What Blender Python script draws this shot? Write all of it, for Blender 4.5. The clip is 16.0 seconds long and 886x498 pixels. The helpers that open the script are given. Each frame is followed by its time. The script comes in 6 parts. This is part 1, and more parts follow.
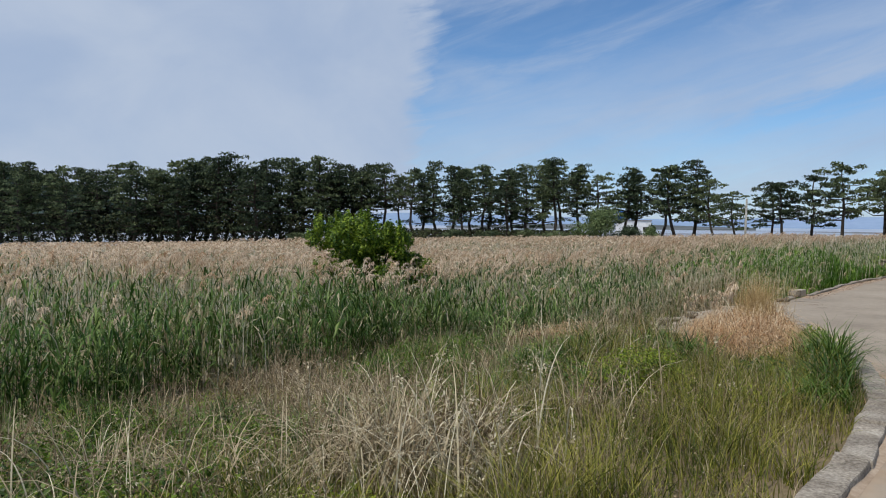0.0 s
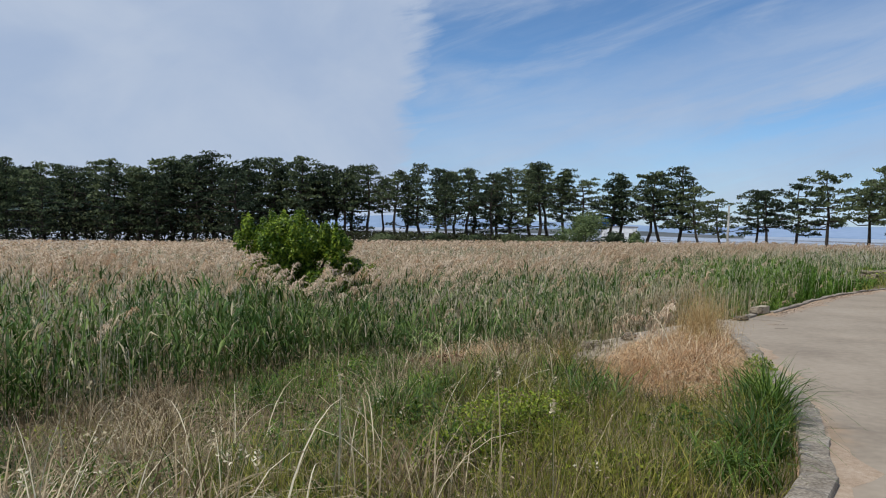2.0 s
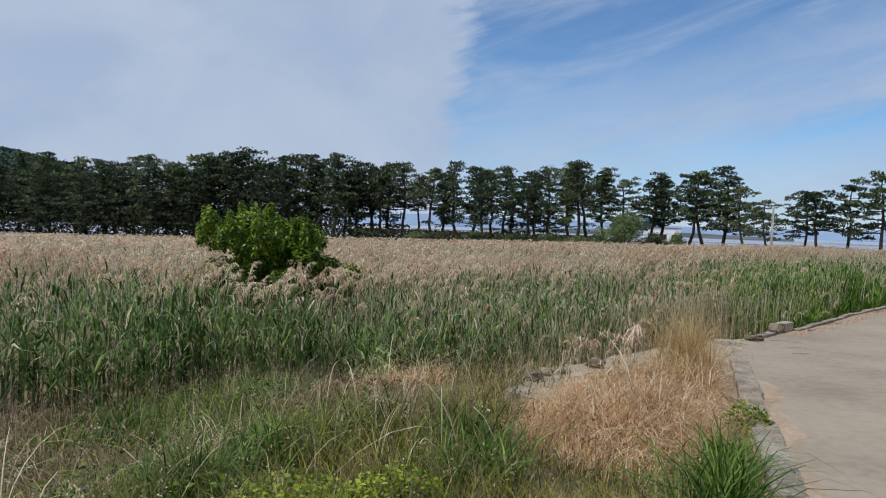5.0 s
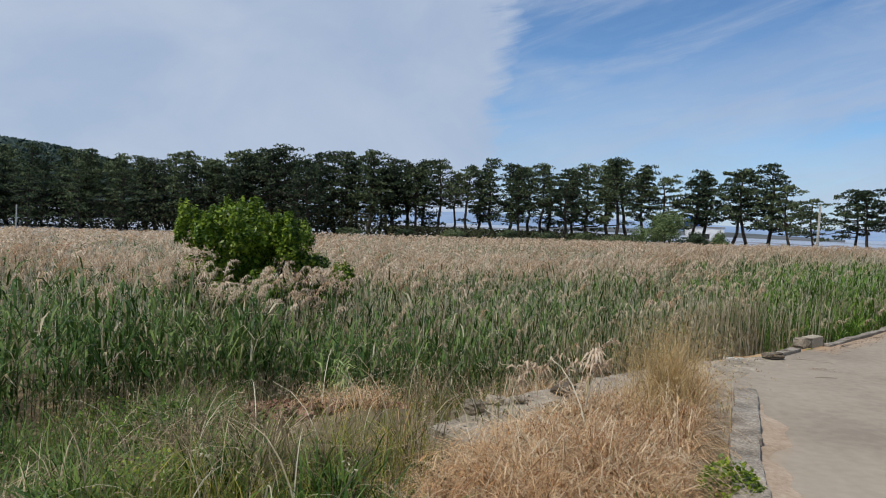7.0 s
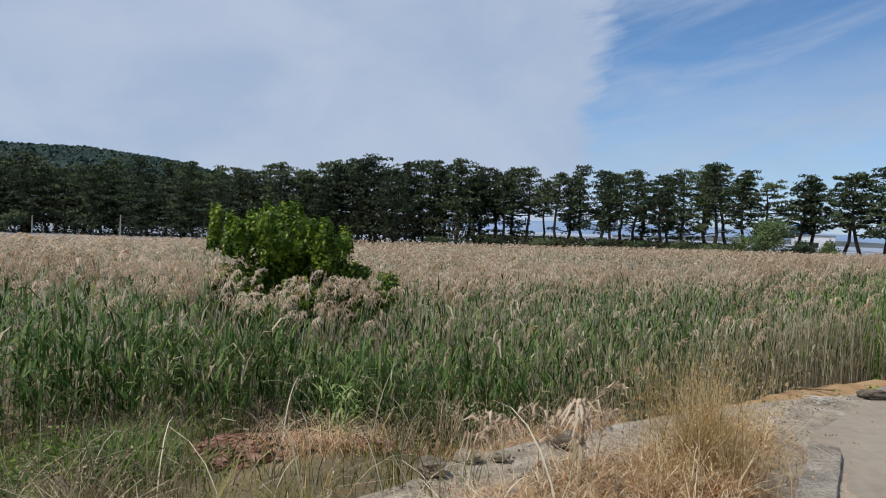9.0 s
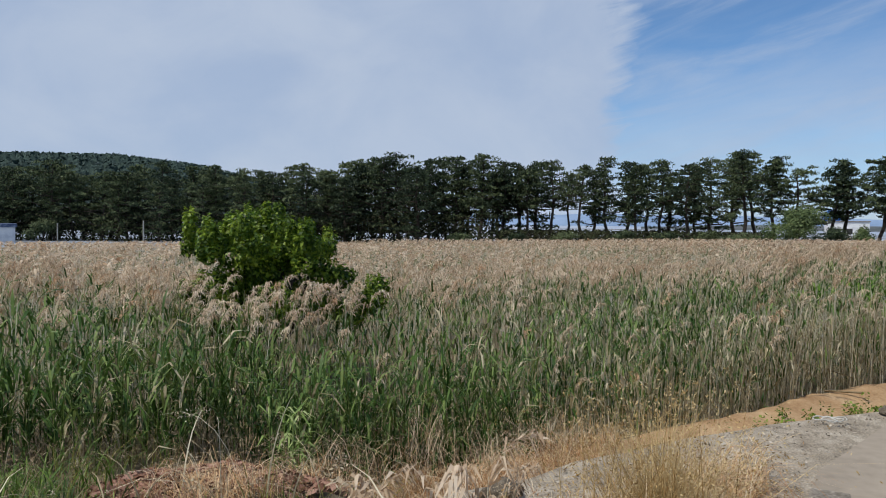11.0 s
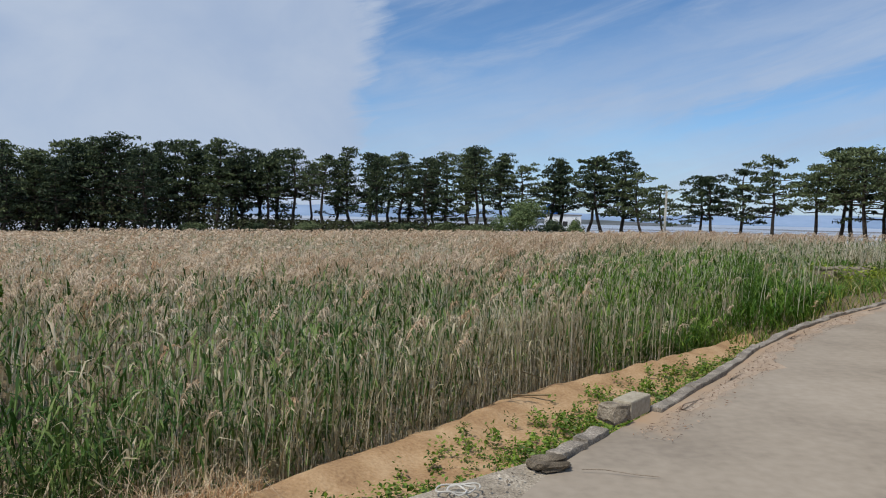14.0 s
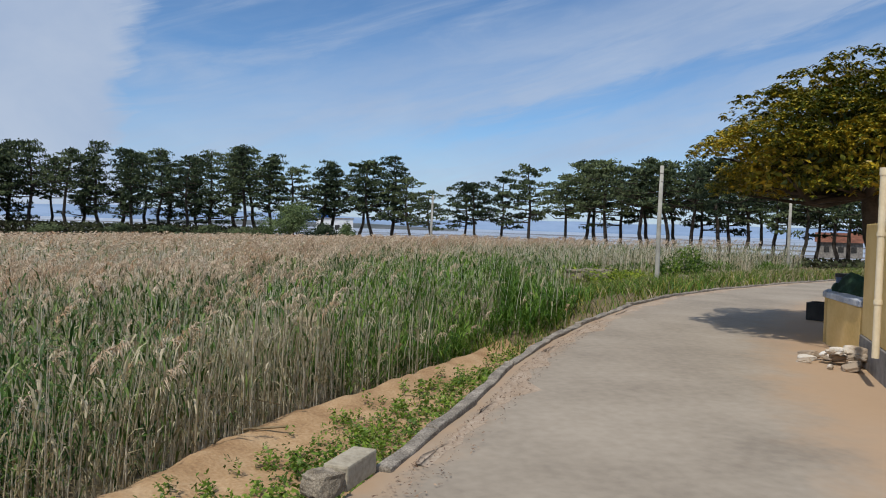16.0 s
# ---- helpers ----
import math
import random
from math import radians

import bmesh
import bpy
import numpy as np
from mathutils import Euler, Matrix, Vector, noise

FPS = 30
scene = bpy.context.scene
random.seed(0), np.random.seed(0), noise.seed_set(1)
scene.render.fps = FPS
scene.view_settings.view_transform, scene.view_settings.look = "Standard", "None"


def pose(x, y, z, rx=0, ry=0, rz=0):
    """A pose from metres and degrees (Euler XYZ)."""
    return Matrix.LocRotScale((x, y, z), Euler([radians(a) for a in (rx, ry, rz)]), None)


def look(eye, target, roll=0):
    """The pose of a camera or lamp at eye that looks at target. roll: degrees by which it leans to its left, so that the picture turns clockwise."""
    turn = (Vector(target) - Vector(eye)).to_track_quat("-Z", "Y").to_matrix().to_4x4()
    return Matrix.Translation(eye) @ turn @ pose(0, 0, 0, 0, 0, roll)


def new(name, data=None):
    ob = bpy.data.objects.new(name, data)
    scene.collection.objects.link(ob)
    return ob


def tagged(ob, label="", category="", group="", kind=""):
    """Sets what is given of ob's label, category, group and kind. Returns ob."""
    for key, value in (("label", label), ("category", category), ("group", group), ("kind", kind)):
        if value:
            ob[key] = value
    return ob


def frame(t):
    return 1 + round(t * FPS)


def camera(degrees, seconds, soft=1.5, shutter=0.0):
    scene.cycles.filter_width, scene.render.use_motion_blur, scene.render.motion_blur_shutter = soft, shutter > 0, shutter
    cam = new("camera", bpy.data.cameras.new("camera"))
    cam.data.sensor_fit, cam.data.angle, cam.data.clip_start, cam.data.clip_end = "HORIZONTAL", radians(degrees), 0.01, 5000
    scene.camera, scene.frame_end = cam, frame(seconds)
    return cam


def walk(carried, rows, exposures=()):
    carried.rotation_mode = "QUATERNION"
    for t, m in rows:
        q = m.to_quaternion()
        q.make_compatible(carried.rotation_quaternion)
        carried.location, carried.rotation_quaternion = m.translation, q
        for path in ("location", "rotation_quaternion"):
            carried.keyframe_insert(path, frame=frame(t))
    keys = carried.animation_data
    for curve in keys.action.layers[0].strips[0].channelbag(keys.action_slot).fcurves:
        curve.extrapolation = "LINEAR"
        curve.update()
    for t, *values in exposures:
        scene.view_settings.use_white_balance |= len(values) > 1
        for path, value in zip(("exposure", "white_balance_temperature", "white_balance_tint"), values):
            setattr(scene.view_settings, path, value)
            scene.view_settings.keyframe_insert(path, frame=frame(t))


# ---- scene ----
cam = camera(62.10, 16.0, soft=1.05)
PATH = [
    (0, pose(-0.000, 0.000, 1.576, 88.077, -0.459, 2.953)),
    (0.5, pose(0.290, 0.445, 1.582, 88.245, -0.959, 3.932)),
    (1, pose(0.611, 0.902, 1.598, 88.345, -1.268, 3.710)),
    (1.5, pose(0.944, 1.337, 1.605, 88.440, -1.382, 3.607)),
    (2, pose(1.236, 1.778, 1.607, 88.336, -1.353, 2.185)),
    (2.5, pose(1.530, 2.184, 1.621, 88.329, -1.230, 1.310)),
    (3, pose(1.770, 2.533, 1.593, 88.325, -1.143, 1.209)),
    (3.5, pose(1.980, 2.895, 1.605, 88.248, -1.224, 0.838)),
    (4, pose(2.181, 3.271, 1.599, 88.256, -1.353, 2.441)),
    (6.5, pose(3.244, 5.243, 1.599, 87.918, -2.620, 7.594)),
    (7, pose(3.453, 5.639, 1.605, 87.874, -2.381, 8.709)),
    (7.5, pose(3.621, 6.054, 1.604, 87.888, -2.063, 10.960)),
    (8, pose(3.809, 6.508, 1.602, 87.951, -1.751, 12.228)),
    (8.5, pose(3.982, 6.943, 1.597, 88.103, -2.154, 15.298)),
    (9, pose(4.114, 7.360, 1.570, 88.293, -2.212, 15.934)),
    (11.5, pose(4.693, 8.962, 1.607, 87.755, -0.388, 18.245)),
    (12, pose(4.856, 9.384, 1.598, 87.320, -0.688, 16.938)),
    (12.5, pose(5.017, 9.826, 1.599, 87.421, -0.721, 11.647)),
    (13, pose(5.184, 10.236, 1.609, 87.333, -0.924, 7.644)),
    (13.5, pose(5.304, 10.643, 1.614, 87.434, -1.328, 1.350)),
    (14, pose(5.504, 11.070, 1.594, 87.546, -1.300, -1.326)),
    (14.5, pose(5.675, 11.460, 1.589, 87.716, -1.917, -7.325)),
    (15, pose(5.878, 11.844, 1.604, 88.036, -2.544, -12.139)),
    (15.5, pose(6.079, 12.226, 1.596, 88.185, -2.780, -15.316)),
    (16, pose(6.286, 12.640, 1.575, 88.292, -1.766, -18.784)),
]
walk(cam, PATH)

# ---- daylight ----
SUN_TO = Vector((-0.625, -0.70, 1.48)).normalized()
sun_elev = math.asin(SUN_TO.z)
sun_az = math.atan2(SUN_TO.x, SUN_TO.y)
world = bpy.data.worlds.new("sky")
scene.world = world
world.use_nodes = True
wn, wl = world.node_tree.nodes, world.node_tree.links
wn.clear()


def wmath(op, a, b=None, c=None):
    n = wn.new("ShaderNodeMath")
    n.operation = op
    for i, s in enumerate((a, b, c)):
        if s is None:
            continue
        if isinstance(s, (int, float)):
            n.inputs[i].default_value = s
        else:
            wl.new(s, n.inputs[i])
    return n.outputs[0]


def wramp(s, lo, hi):
    n = wn.new("ShaderNodeMapRange")
    n.interpolation_type = "SMOOTHSTEP"
    wl.new(s, n.inputs[0])
    n.inputs[1].default_value, n.inputs[2].default_value = lo, hi
    return n.outputs[0]


def wmix(fac, a, b):
    n = wn.new("ShaderNodeMix")
    n.data_type = "RGBA"
    wl.new(fac, n.inputs[0])
    for i, s in ((6, a), (7, b)):
        if isinstance(s, tuple):
            n.inputs[i].default_value = (*s, 1)
        else:
            wl.new(s, n.inputs[i])
    return n.outputs[2]


sky = wn.new("ShaderNodeTexSky")
sky.sky_type = "NISHITA"
sky.sun_disc = False
sky.sun_elevation, sky.sun_rotation = sun_elev, sun_az
sky.air_density, sky.dust_density, sky.ozone_density = 0.86, 0.05, 4.2
coord = wn.new("ShaderNodeTexCoord")
sep = wn.new("ShaderNodeSeparateXYZ")
wl.new(coord.outputs["Generated"], sep.inputs[0])
DX, DY, DZ = sep.outputs
# bearings across the sky: to the right of north, and up
AZ, EL = wmath("ARCTAN2", DX, DY), wmath("ARCSINE", DZ)
# high cloud is drawn out in fibres that climb to the right
ALONG_SKY = wmath("ADD", wmath("MULTIPLY", AZ, 0.968), wmath("MULTIPLY", EL, 0.25))
ACROSS_SKY = wmath("SUBTRACT", wmath("MULTIPLY", EL, 0.968), wmath("MULTIPLY", AZ, 0.25))
fibre_map, dome = wn.new("ShaderNodeCombineXYZ"), wn.new("ShaderNodeCombineXYZ")
wl.new(ALONG_SKY, fibre_map.inputs[0]), wl.new(ACROSS_SKY, fibre_map.inputs[1])
wl.new(AZ, dome.inputs[0]), wl.new(EL, dome.inputs[1])


def wnoise(src, scale, detail, rough, stretch=(1, 1, 1), shift=(0, 0, 0), warp=0.0):
    m = wn.new("ShaderNodeMapping")
    wl.new(src.outputs[0], m.inputs[0])
    m.inputs["Scale"].default_value = stretch
    m.inputs["Location"].default_value = shift
    n = wn.new("ShaderNodeTexNoise")
    wl.new(m.outputs[0], n.inputs[0])
    n.inputs["Scale"].default_value, n.inputs["Detail"].default_value = scale, detail
    n.inputs["Roughness"].default_value, n.inputs["Distortion"].default_value = rough, warp
    return n.outputs["Fac"]


def off(s, gain):
    return wmath("MULTIPLY", wmath("SUBTRACT", s, 0.5), gain)


billow = wnoise(dome, 4.5, 6, 0.55, stretch=(1, 1.4, 1), warp=0.4)
fibres = wnoise(fibre_map, 3.0, 8, 0.60, stretch=(1.0, 6.0, 1), shift=(3.1, 0.7, 0), warp=0.6)
threads = wnoise(fibre_map, 9.0, 7, 0.62, stretch=(1.0, 5.0, 1), shift=(1.7, 4.2, 0), warp=0.8)
# a bank of veil cloud with a soft edge towards the west
edge = wmath("ADD", wmath("SUBTRACT", -0.072, AZ), wmath("ADD", off(billow, 0.10), off(threads, 0.09)))
bank = wmath("MULTIPLY", wramp(edge, -0.030, 0.034), wmath("ADD", 0.84, wmath("MULTIPLY", billow, 0.18)))
# a broad fan of thin cloud low down, and a few clear lanes in it
fan = wramp(wmath("ADD", ACROSS_SKY, wmath("ADD", off(fibres, 0.10), off(billow, 0.04))), 0.178, 0.105)
lane = wmath("MULTIPLY", wramp(wmath("ABSOLUTE", wmath("SUBTRACT", wmath("ADD", ACROSS_SKY, off(threads, 0.05)), 0.036)), 0.024, 0.003), wramp(ALONG_SKY, 0.22, 0.42))
body = wmath("SUBTRACT", wmath("ADD", 0.56, off(fibres, 1.1)), wmath("MULTIPLY", lane, 0.42))
above = wmath("ADD", wmath("MULTIPLY", wramp(fibres, 0.38, 0.74), 0.55), wmath("MULTIPLY", wramp(threads, 0.4, 0.8), 0.10))
thin = wmath("ADD", wmath("MULTIPLY", fan, wmath("ADD", body, off(threads, 0.35))), wmath("MULTIPLY", wmath("SUBTRACT", 1.0, fan), above))
haze = wmath("MULTIPLY", wramp(DZ, 0.17, -0.02), 0.78)
cover = wmath("MINIMUM", wmath("MAXIMUM", wmath("MAXIMUM", bank, thin), haze), 0.97)
cloud_tint = wmix(wramp(billow, 0.3, 0.7), (3.2, 3.98, 5.4), (3.9, 4.58, 5.75))
clear = wn.new("ShaderNodeMix")
clear.data_type, clear.blend_type = "RGBA", "MULTIPLY"
clear.inputs[0].default_value, clear.inputs[7].default_value = 1.0, (0.72, 0.88, 0.98, 1)
wl.new(sky.outputs[0], clear.inputs[6])
mixed = wmix(cover, clear.outputs[2], cloud_tint)
bg = wn.new("ShaderNodeBackground")
wl.new(mixed, bg.inputs[0])
bg.inputs[1].default_value = 0.12
wo = wn.new("ShaderNodeOutputWorld")
wl.new(bg.outputs[0], wo.inputs[0])

sun_data = bpy.data.lights.new("sun", "SUN")
sun_data.energy, sun_data.angle, sun_data.color = 3.4, radians(0.8), (1.0, 0.95, 0.87)
sun = new("sun", sun_data)
sun.matrix_world = look(SUN_TO * 50, (0, 0, 0))
scene.view_settings.exposure = 0.0


# ---- materials ----
def material(name, stops, scale=3.0, detail=5.0, rough=0.8, bump=0.0, bump_scale=40.0, per_island=0.0, per_object=0.0,
             fine=0.25, through_light=0.0, metal=0.0, spec=0.3, stretch=(1, 1, 1), bands=None):
    """A surface whose colour runs through the stops by large stains, fine grain and the piece it is on."""
    m = bpy.data.materials.new(name)
    m.use_nodes = True
    n, l = m.node_tree.nodes, m.node_tree.links
    p = n["Principled BSDF"]
    geo = n.new("ShaderNodeNewGeometry")
    mp = n.new("ShaderNodeMapping")
    l.new(geo.outputs["Position"], mp.inputs[0])
    mp.inputs["Scale"].default_value = stretch

    def noisy(s, d):
        t = n.new("ShaderNodeTexNoise")
        l.new(mp.outputs[0], t.inputs[0])
        t.inputs["Scale"].default_value, t.inputs["Detail"].default_value = s, d
        return t.outputs["Fac"]

    def op(kind, a, b):
        q = n.new("ShaderNodeMath")
        q.operation = kind
        for i, s in enumerate((a, b)):
            if isinstance(s, (int, float)):
                q.inputs[i].default_value = s
            else:
                l.new(s, q.inputs[i])
        return q.outputs[0]

    v = op("MULTIPLY_ADD", noisy(scale, detail), 1.0 - fine)
    v.node.inputs[2].default_value = 0.0
    v = op("ADD", v, op("MULTIPLY", noisy(scale * 14, 4), fine))
    v = op("ADD", op("MULTIPLY", op("SUBTRACT", v, 0.5), 1.7), 0.5)
    if per_island:
        v = op("ADD", v, op("MULTIPLY", op("SUBTRACT", geo.outputs["Random Per Island"], 0.5), per_island))
    if per_object:
        info = n.new("ShaderNodeObjectInfo")
        v = op("ADD", v, op("MULTIPLY", op("SUBTRACT", info.outputs["Random"], 0.5), per_object))
    ramp = n.new("ShaderNodeValToRGB")
    l.new(v, ramp.inputs[0])
    e = ramp.color_ramp.elements
    while len(e) < len(stops):
        e.new(0.5)
    for i, (pos, col) in enumerate(stops):
        e[i].position, e[i].color = pos, (*col, 1)
    l.new(ramp.outputs[0], p.inputs["Base Color"])
    p.inputs["Roughness"].default_value, p.inputs["Metallic"].default_value = rough, metal
    p.inputs["Specular IOR Level"].default_value = spec
    if bump:
        b = n.new("ShaderNodeBump")
        b.inputs["Strength"].default_value, b.inputs["Distance"].default_value = bump, 0.02
        l.new(noisy(bump_scale, 6), b.inputs["Height"])
        l.new(b.outputs[0], p.inputs["Normal"])
    if through_light:
        tr = n.new("ShaderNodeBsdfTranslucent")
        l.new(ramp.outputs[0], tr.inputs[0])
        mx = n.new("ShaderNodeMixShader")
        mx.inputs[0].default_value = through_light
        l.new(p.outputs[0], mx.inputs[1]), l.new(tr.outputs[0], mx.inputs[2])
        l.new(mx.outputs[0], n["Material Output"].inputs[0])
    return m


def three(a, b, c):
    return [(0.25, a), (0.5, b), (0.78, c)]


M_REED_LEAF = material("reed_leaf", three((0.030, 0.075, 0.012), (0.072, 0.138, 0.028), (0.18, 0.245, 0.072)), 0.9, per_island=0.7, rough=0.5, spec=0.2, through_light=0.25)
M_REED_FRESH = material("fresh_reed_leaf", three((0.036, 0.095, 0.008), (0.080, 0.170, 0.017), (0.185, 0.285, 0.048)), 0.9, per_island=0.7, rough=0.5, spec=0.2, through_light=0.3)
M_REED_STEM = material("reed_stem", three((0.47, 0.41, 0.28), (0.68, 0.615, 0.465), (0.80, 0.74, 0.61)), 0.8, per_island=1.0, rough=0.6, through_light=0.38)
M_REED_DRY = material("dry_reed_leaf", three((0.21, 0.175, 0.09), (0.42, 0.36, 0.215), (0.62, 0.55, 0.38)), 0.9, per_island=0.8, rough=0.6, through_light=0.40)
M_PLUME = material("reed_plume", three((0.40, 0.29, 0.19), (0.585, 0.46, 0.33), (0.75, 0.64, 0.50)), 0.5, per_island=0.5, rough=0.9, through_light=0.35)
M_PLUME_RUST = material("rust_plume", three((0.36, 0.215, 0.12), (0.51, 0.345, 0.215), (0.63, 0.47, 0.32)), 0.5, per_island=0.5, rough=0.9, through_light=0.3)
M_DRY = material("dry_grass", three((0.15, 0.105, 0.055), (0.29, 0.225, 0.13), (0.50, 0.415, 0.275)), 1.5, per_island=0.8, rough=0.75, through_light=0.2)
M_ORANGE = material("dead_grass", three((0.27, 0.125, 0.05), (0.52, 0.30, 0.14), (0.74, 0.53, 0.31)), 1.6, per_island=0.7, rough=0.8, through_light=0.2)
M_GRASS = material("verge_grass", three((0.055, 0.075, 0.008), (0.155, 0.170, 0.018), (0.36, 0.33, 0.075)), 1.3, per_island=0.6, rough=0.6, through_light=0.3)
M_WEED = material("weed_leaf", three((0.07, 0.115, 0.010), (0.185, 0.26, 0.020), (0.36, 0.42, 0.045)), 1.5, per_island=0.6, rough=0.5, through_light=0.3)
M_SOIL = material("field_soil", three((0.075, 0.060, 0.032), (0.15, 0.115, 0.065), (0.24, 0.185, 0.11)), 0.9, rough=0.95, bump=0.6, bump_scale=18)
M_SAND = material("sandy_soil", three((0.26, 0.155, 0.078), (0.375, 0.24, 0.125), (0.48, 0.335, 0.195)), 1.6, rough=0.95, bump=0.9, bump_scale=16, fine=0.4)
M_ROAD = material("concrete_road", three((0.232, 0.194, 0.150), (0.296, 0.249, 0.192), (0.352, 0.299, 0.234)), 0.7, rough=0.9, bump=0.06, bump_scale=120, fine=0.35)


def add_dirt(m, colour, amount):
    """Lets earth cover a surface where its mesh carries the value 'dirt', with a ragged edge."""
    n, l = m.node_tree.nodes, m.node_tree.links
    p = n["Principled BSDF"]
    att, geo = n.new("ShaderNodeAttribute"), n.new("ShaderNodeNewGeometry")
    att.attribute_name = "dirt"
    tex = n.new("ShaderNodeTexNoise")
    l.new(geo.outputs["Position"], tex.inputs[0])
    tex.inputs["Scale"].default_value, tex.inputs["Detail"].default_value, tex.inputs["Roughness"].default_value = 1.6, 9, 0.66
    add = n.new("ShaderNodeMath")
    add.operation = "ADD"
    l.new(att.outputs["Fac"], add.inputs[0]), l.new(tex.outputs["Fac"], add.inputs[1])
    ramp = n.new("ShaderNodeMapRange")
    ramp.interpolation_type = "SMOOTHSTEP"
    l.new(add.outputs[0], ramp.inputs[0])
    ramp.inputs[1].default_value, ramp.inputs[2].default_value, ramp.inputs[4].default_value = 0.62, 1.25, amount
    mix = n.new("ShaderNodeMix")
    mix.data_type = "RGBA"
    l.new(ramp.outputs[0], mix.inputs[0])
    l.new(p.inputs["Base Color"].links[0].from_socket, mix.inputs[6])
    mix.inputs[7].default_value = (*colour, 1)
    l.new(mix.outputs[2], p.inputs["Base Color"])


add_dirt(M_ROAD, (0.40, 0.27, 0.165), 0.85)
M_APRON = material("rough_concrete", three((0.165, 0.135, 0.098), (0.315, 0.268, 0.203), (0.51, 0.45, 0.36)), 5.0, rough=0.95, bump=0.8, bump_scale=45, fine=0.5)
M_KERB = material("weathered_kerb", three((0.13, 0.11, 0.085), (0.27, 0.235, 0.19), (0.46, 0.42, 0.35)), 3.5, rough=0.95, bump=0.7, bump_scale=30, fine=0.5)
M_KERB_OLD = material("old_kerb", three((0.11, 0.095, 0.074), (0.235, 0.203, 0.163), (0.44, 0.39, 0.325)), 5.0, rough=0.95, bump=0.9, bump_scale=30, fine=0.55)
M_COPING = material("worn_blue_coping", three((0.12, 0.15, 0.22), (0.36, 0.39, 0.45), (0.58, 0.60, 0.62)), 5, rough=0.6, fine=0.4)
M_STONE = material("stone", three((0.085, 0.068, 0.048), (0.20, 0.165, 0.12), (0.36, 0.31, 0.24)), 9, rough=0.95, bump=1.0, bump_scale=34, fine=0.5, per_object=0.5)
M_BARK = material("pine_bark", three((0.025, 0.02, 0.016), (0.05, 0.04, 0.032), (0.09, 0.075, 0.06)), 2.5, rough=0.95)
M_NEEDLE = material("pine_needles", three((0.017, 0.032, 0.015), (0.042, 0.066, 0.029), (0.108, 0.138, 0.060)), 0.25, per_island=0.6, per_object=0.8, rough=0.7, through_light=0.1)
M_BUSH = material("bush_leaf", three((0.026, 0.062, 0.006), (0.075, 0.140, 0.014), (0.17, 0.26, 0.03)), 1.6, per_island=0.7, rough=0.5, through_light=0.3)
M_GOLD = material("evergreen_leaf", three((0.030, 0.050, 0.006), (0.155, 0.160, 0.011), (0.40, 0.285, 0.022)), 0.9, per_island=0.6, rough=0.45, spec=0.3, through_light=0.12)
M_SEA = material("shallow_sea", three((0.20, 0.24, 0.30), (0.34, 0.38, 0.45), (0.46, 0.50, 0.56)), 0.004, rough=0.35, stretch=(0.35, 1.6, 1))
M_MUD = material("mud_flat", three((0.10, 0.085, 0.07), (0.16, 0.14, 0.12), (0.24, 0.22, 0.19)), 0.05, rough=0.8)
# woodland green lifted towards blue: some distance haze is painted into it
M_HILL = material("haze_tinted_woods", three((0.018, 0.036, 0.032), (0.030, 0.054, 0.046), (0.046, 0.075, 0.060)), 0.06, rough=0.9, per_island=0.7)
# pale blue is distance haze painted into the base colour of the hills
M_FARHILL = material("haze_tinted_hills", three((0.17, 0.25, 0.38), (0.21, 0.30, 0.44), (0.26, 0.35, 0.50)), 0.003, rough=1.0)
M_YELLOW = material("yellow_paint", three((0.56, 0.38, 0.13), (0.66, 0.46, 0.18), (0.72, 0.53, 0.24)), 1.5, rough=0.7, bump=0.15, bump_scale=50)
M_PLINTH = material("grey_plinth", three((0.14, 0.13, 0.12), (0.22, 0.20, 0.18), (0.32, 0.30, 0.27)), 4, rough=0.9, bump=0.5)
M_BLOCK = material("squared_block", three((0.25, 0.215, 0.155), (0.36, 0.315, 0.235), (0.45, 0.40, 0.305)), 2.0, rough=0.9, bump=0.5, bump_scale=60, fine=0.5)
M_PIPE = material("pale_pipe", three((0.62, 0.52, 0.34), (0.70, 0.60, 0.42), (0.76, 0.67, 0.50)), 2, rough=0.5)
M_BLUE = material("blue_paint", three((0.03, 0.045, 0.09), (0.07, 0.10, 0.18), (0.26, 0.30, 0.36)), 3, rough=0.5)
M_TANK = material("blue_tank", three((0.02, 0.12, 0.45), (0.03, 0.18, 0.60), (0.05, 0.25, 0.70)), 1, rough=0.5)
M_WHITE = material("white_paint", three((0.55, 0.56, 0.58), (0.68, 0.69, 0.70), (0.78, 0.78, 0.78)), 1, rough=0.6)
M_POLE = material("concrete_pole", three((0.26, 0.25, 0.22), (0.36, 0.35, 0.31), (0.46, 0.45, 0.40)), 1.5, rough=0.85, bump=0.2)
M_DARK = material("dark_plastic", three((0.015, 0.015, 0.015), (0.03, 0.03, 0.03), (0.06, 0.055, 0.05)), 4, rough=0.6)
M_NET = material("dark_green_net", three((0.008, 0.02, 0.012), (0.015, 0.04, 0.022), (0.03, 0.07, 0.04)), 8, rough=0.8, bump=0.6)
M_ROPE = material("white_rope", three((0.34, 0.32, 0.28), (0.48, 0.46, 0.41), (0.62, 0.60, 0.55)), 9, rough=0.9)
M_WOOD = material("grey_wood", three((0.14, 0.11, 0.08), (0.25, 0.20, 0.15), (0.38, 0.32, 0.25)), 5, rough=0.85)
M_ROOF = material("red_roof", three((0.10, 0.04, 0.025), (0.16, 0.065, 0.04), (0.24, 0.10, 0.06)), 2, rough=0.8)


# ---- mesh tools ----
rng = np.random.default_rng(7)


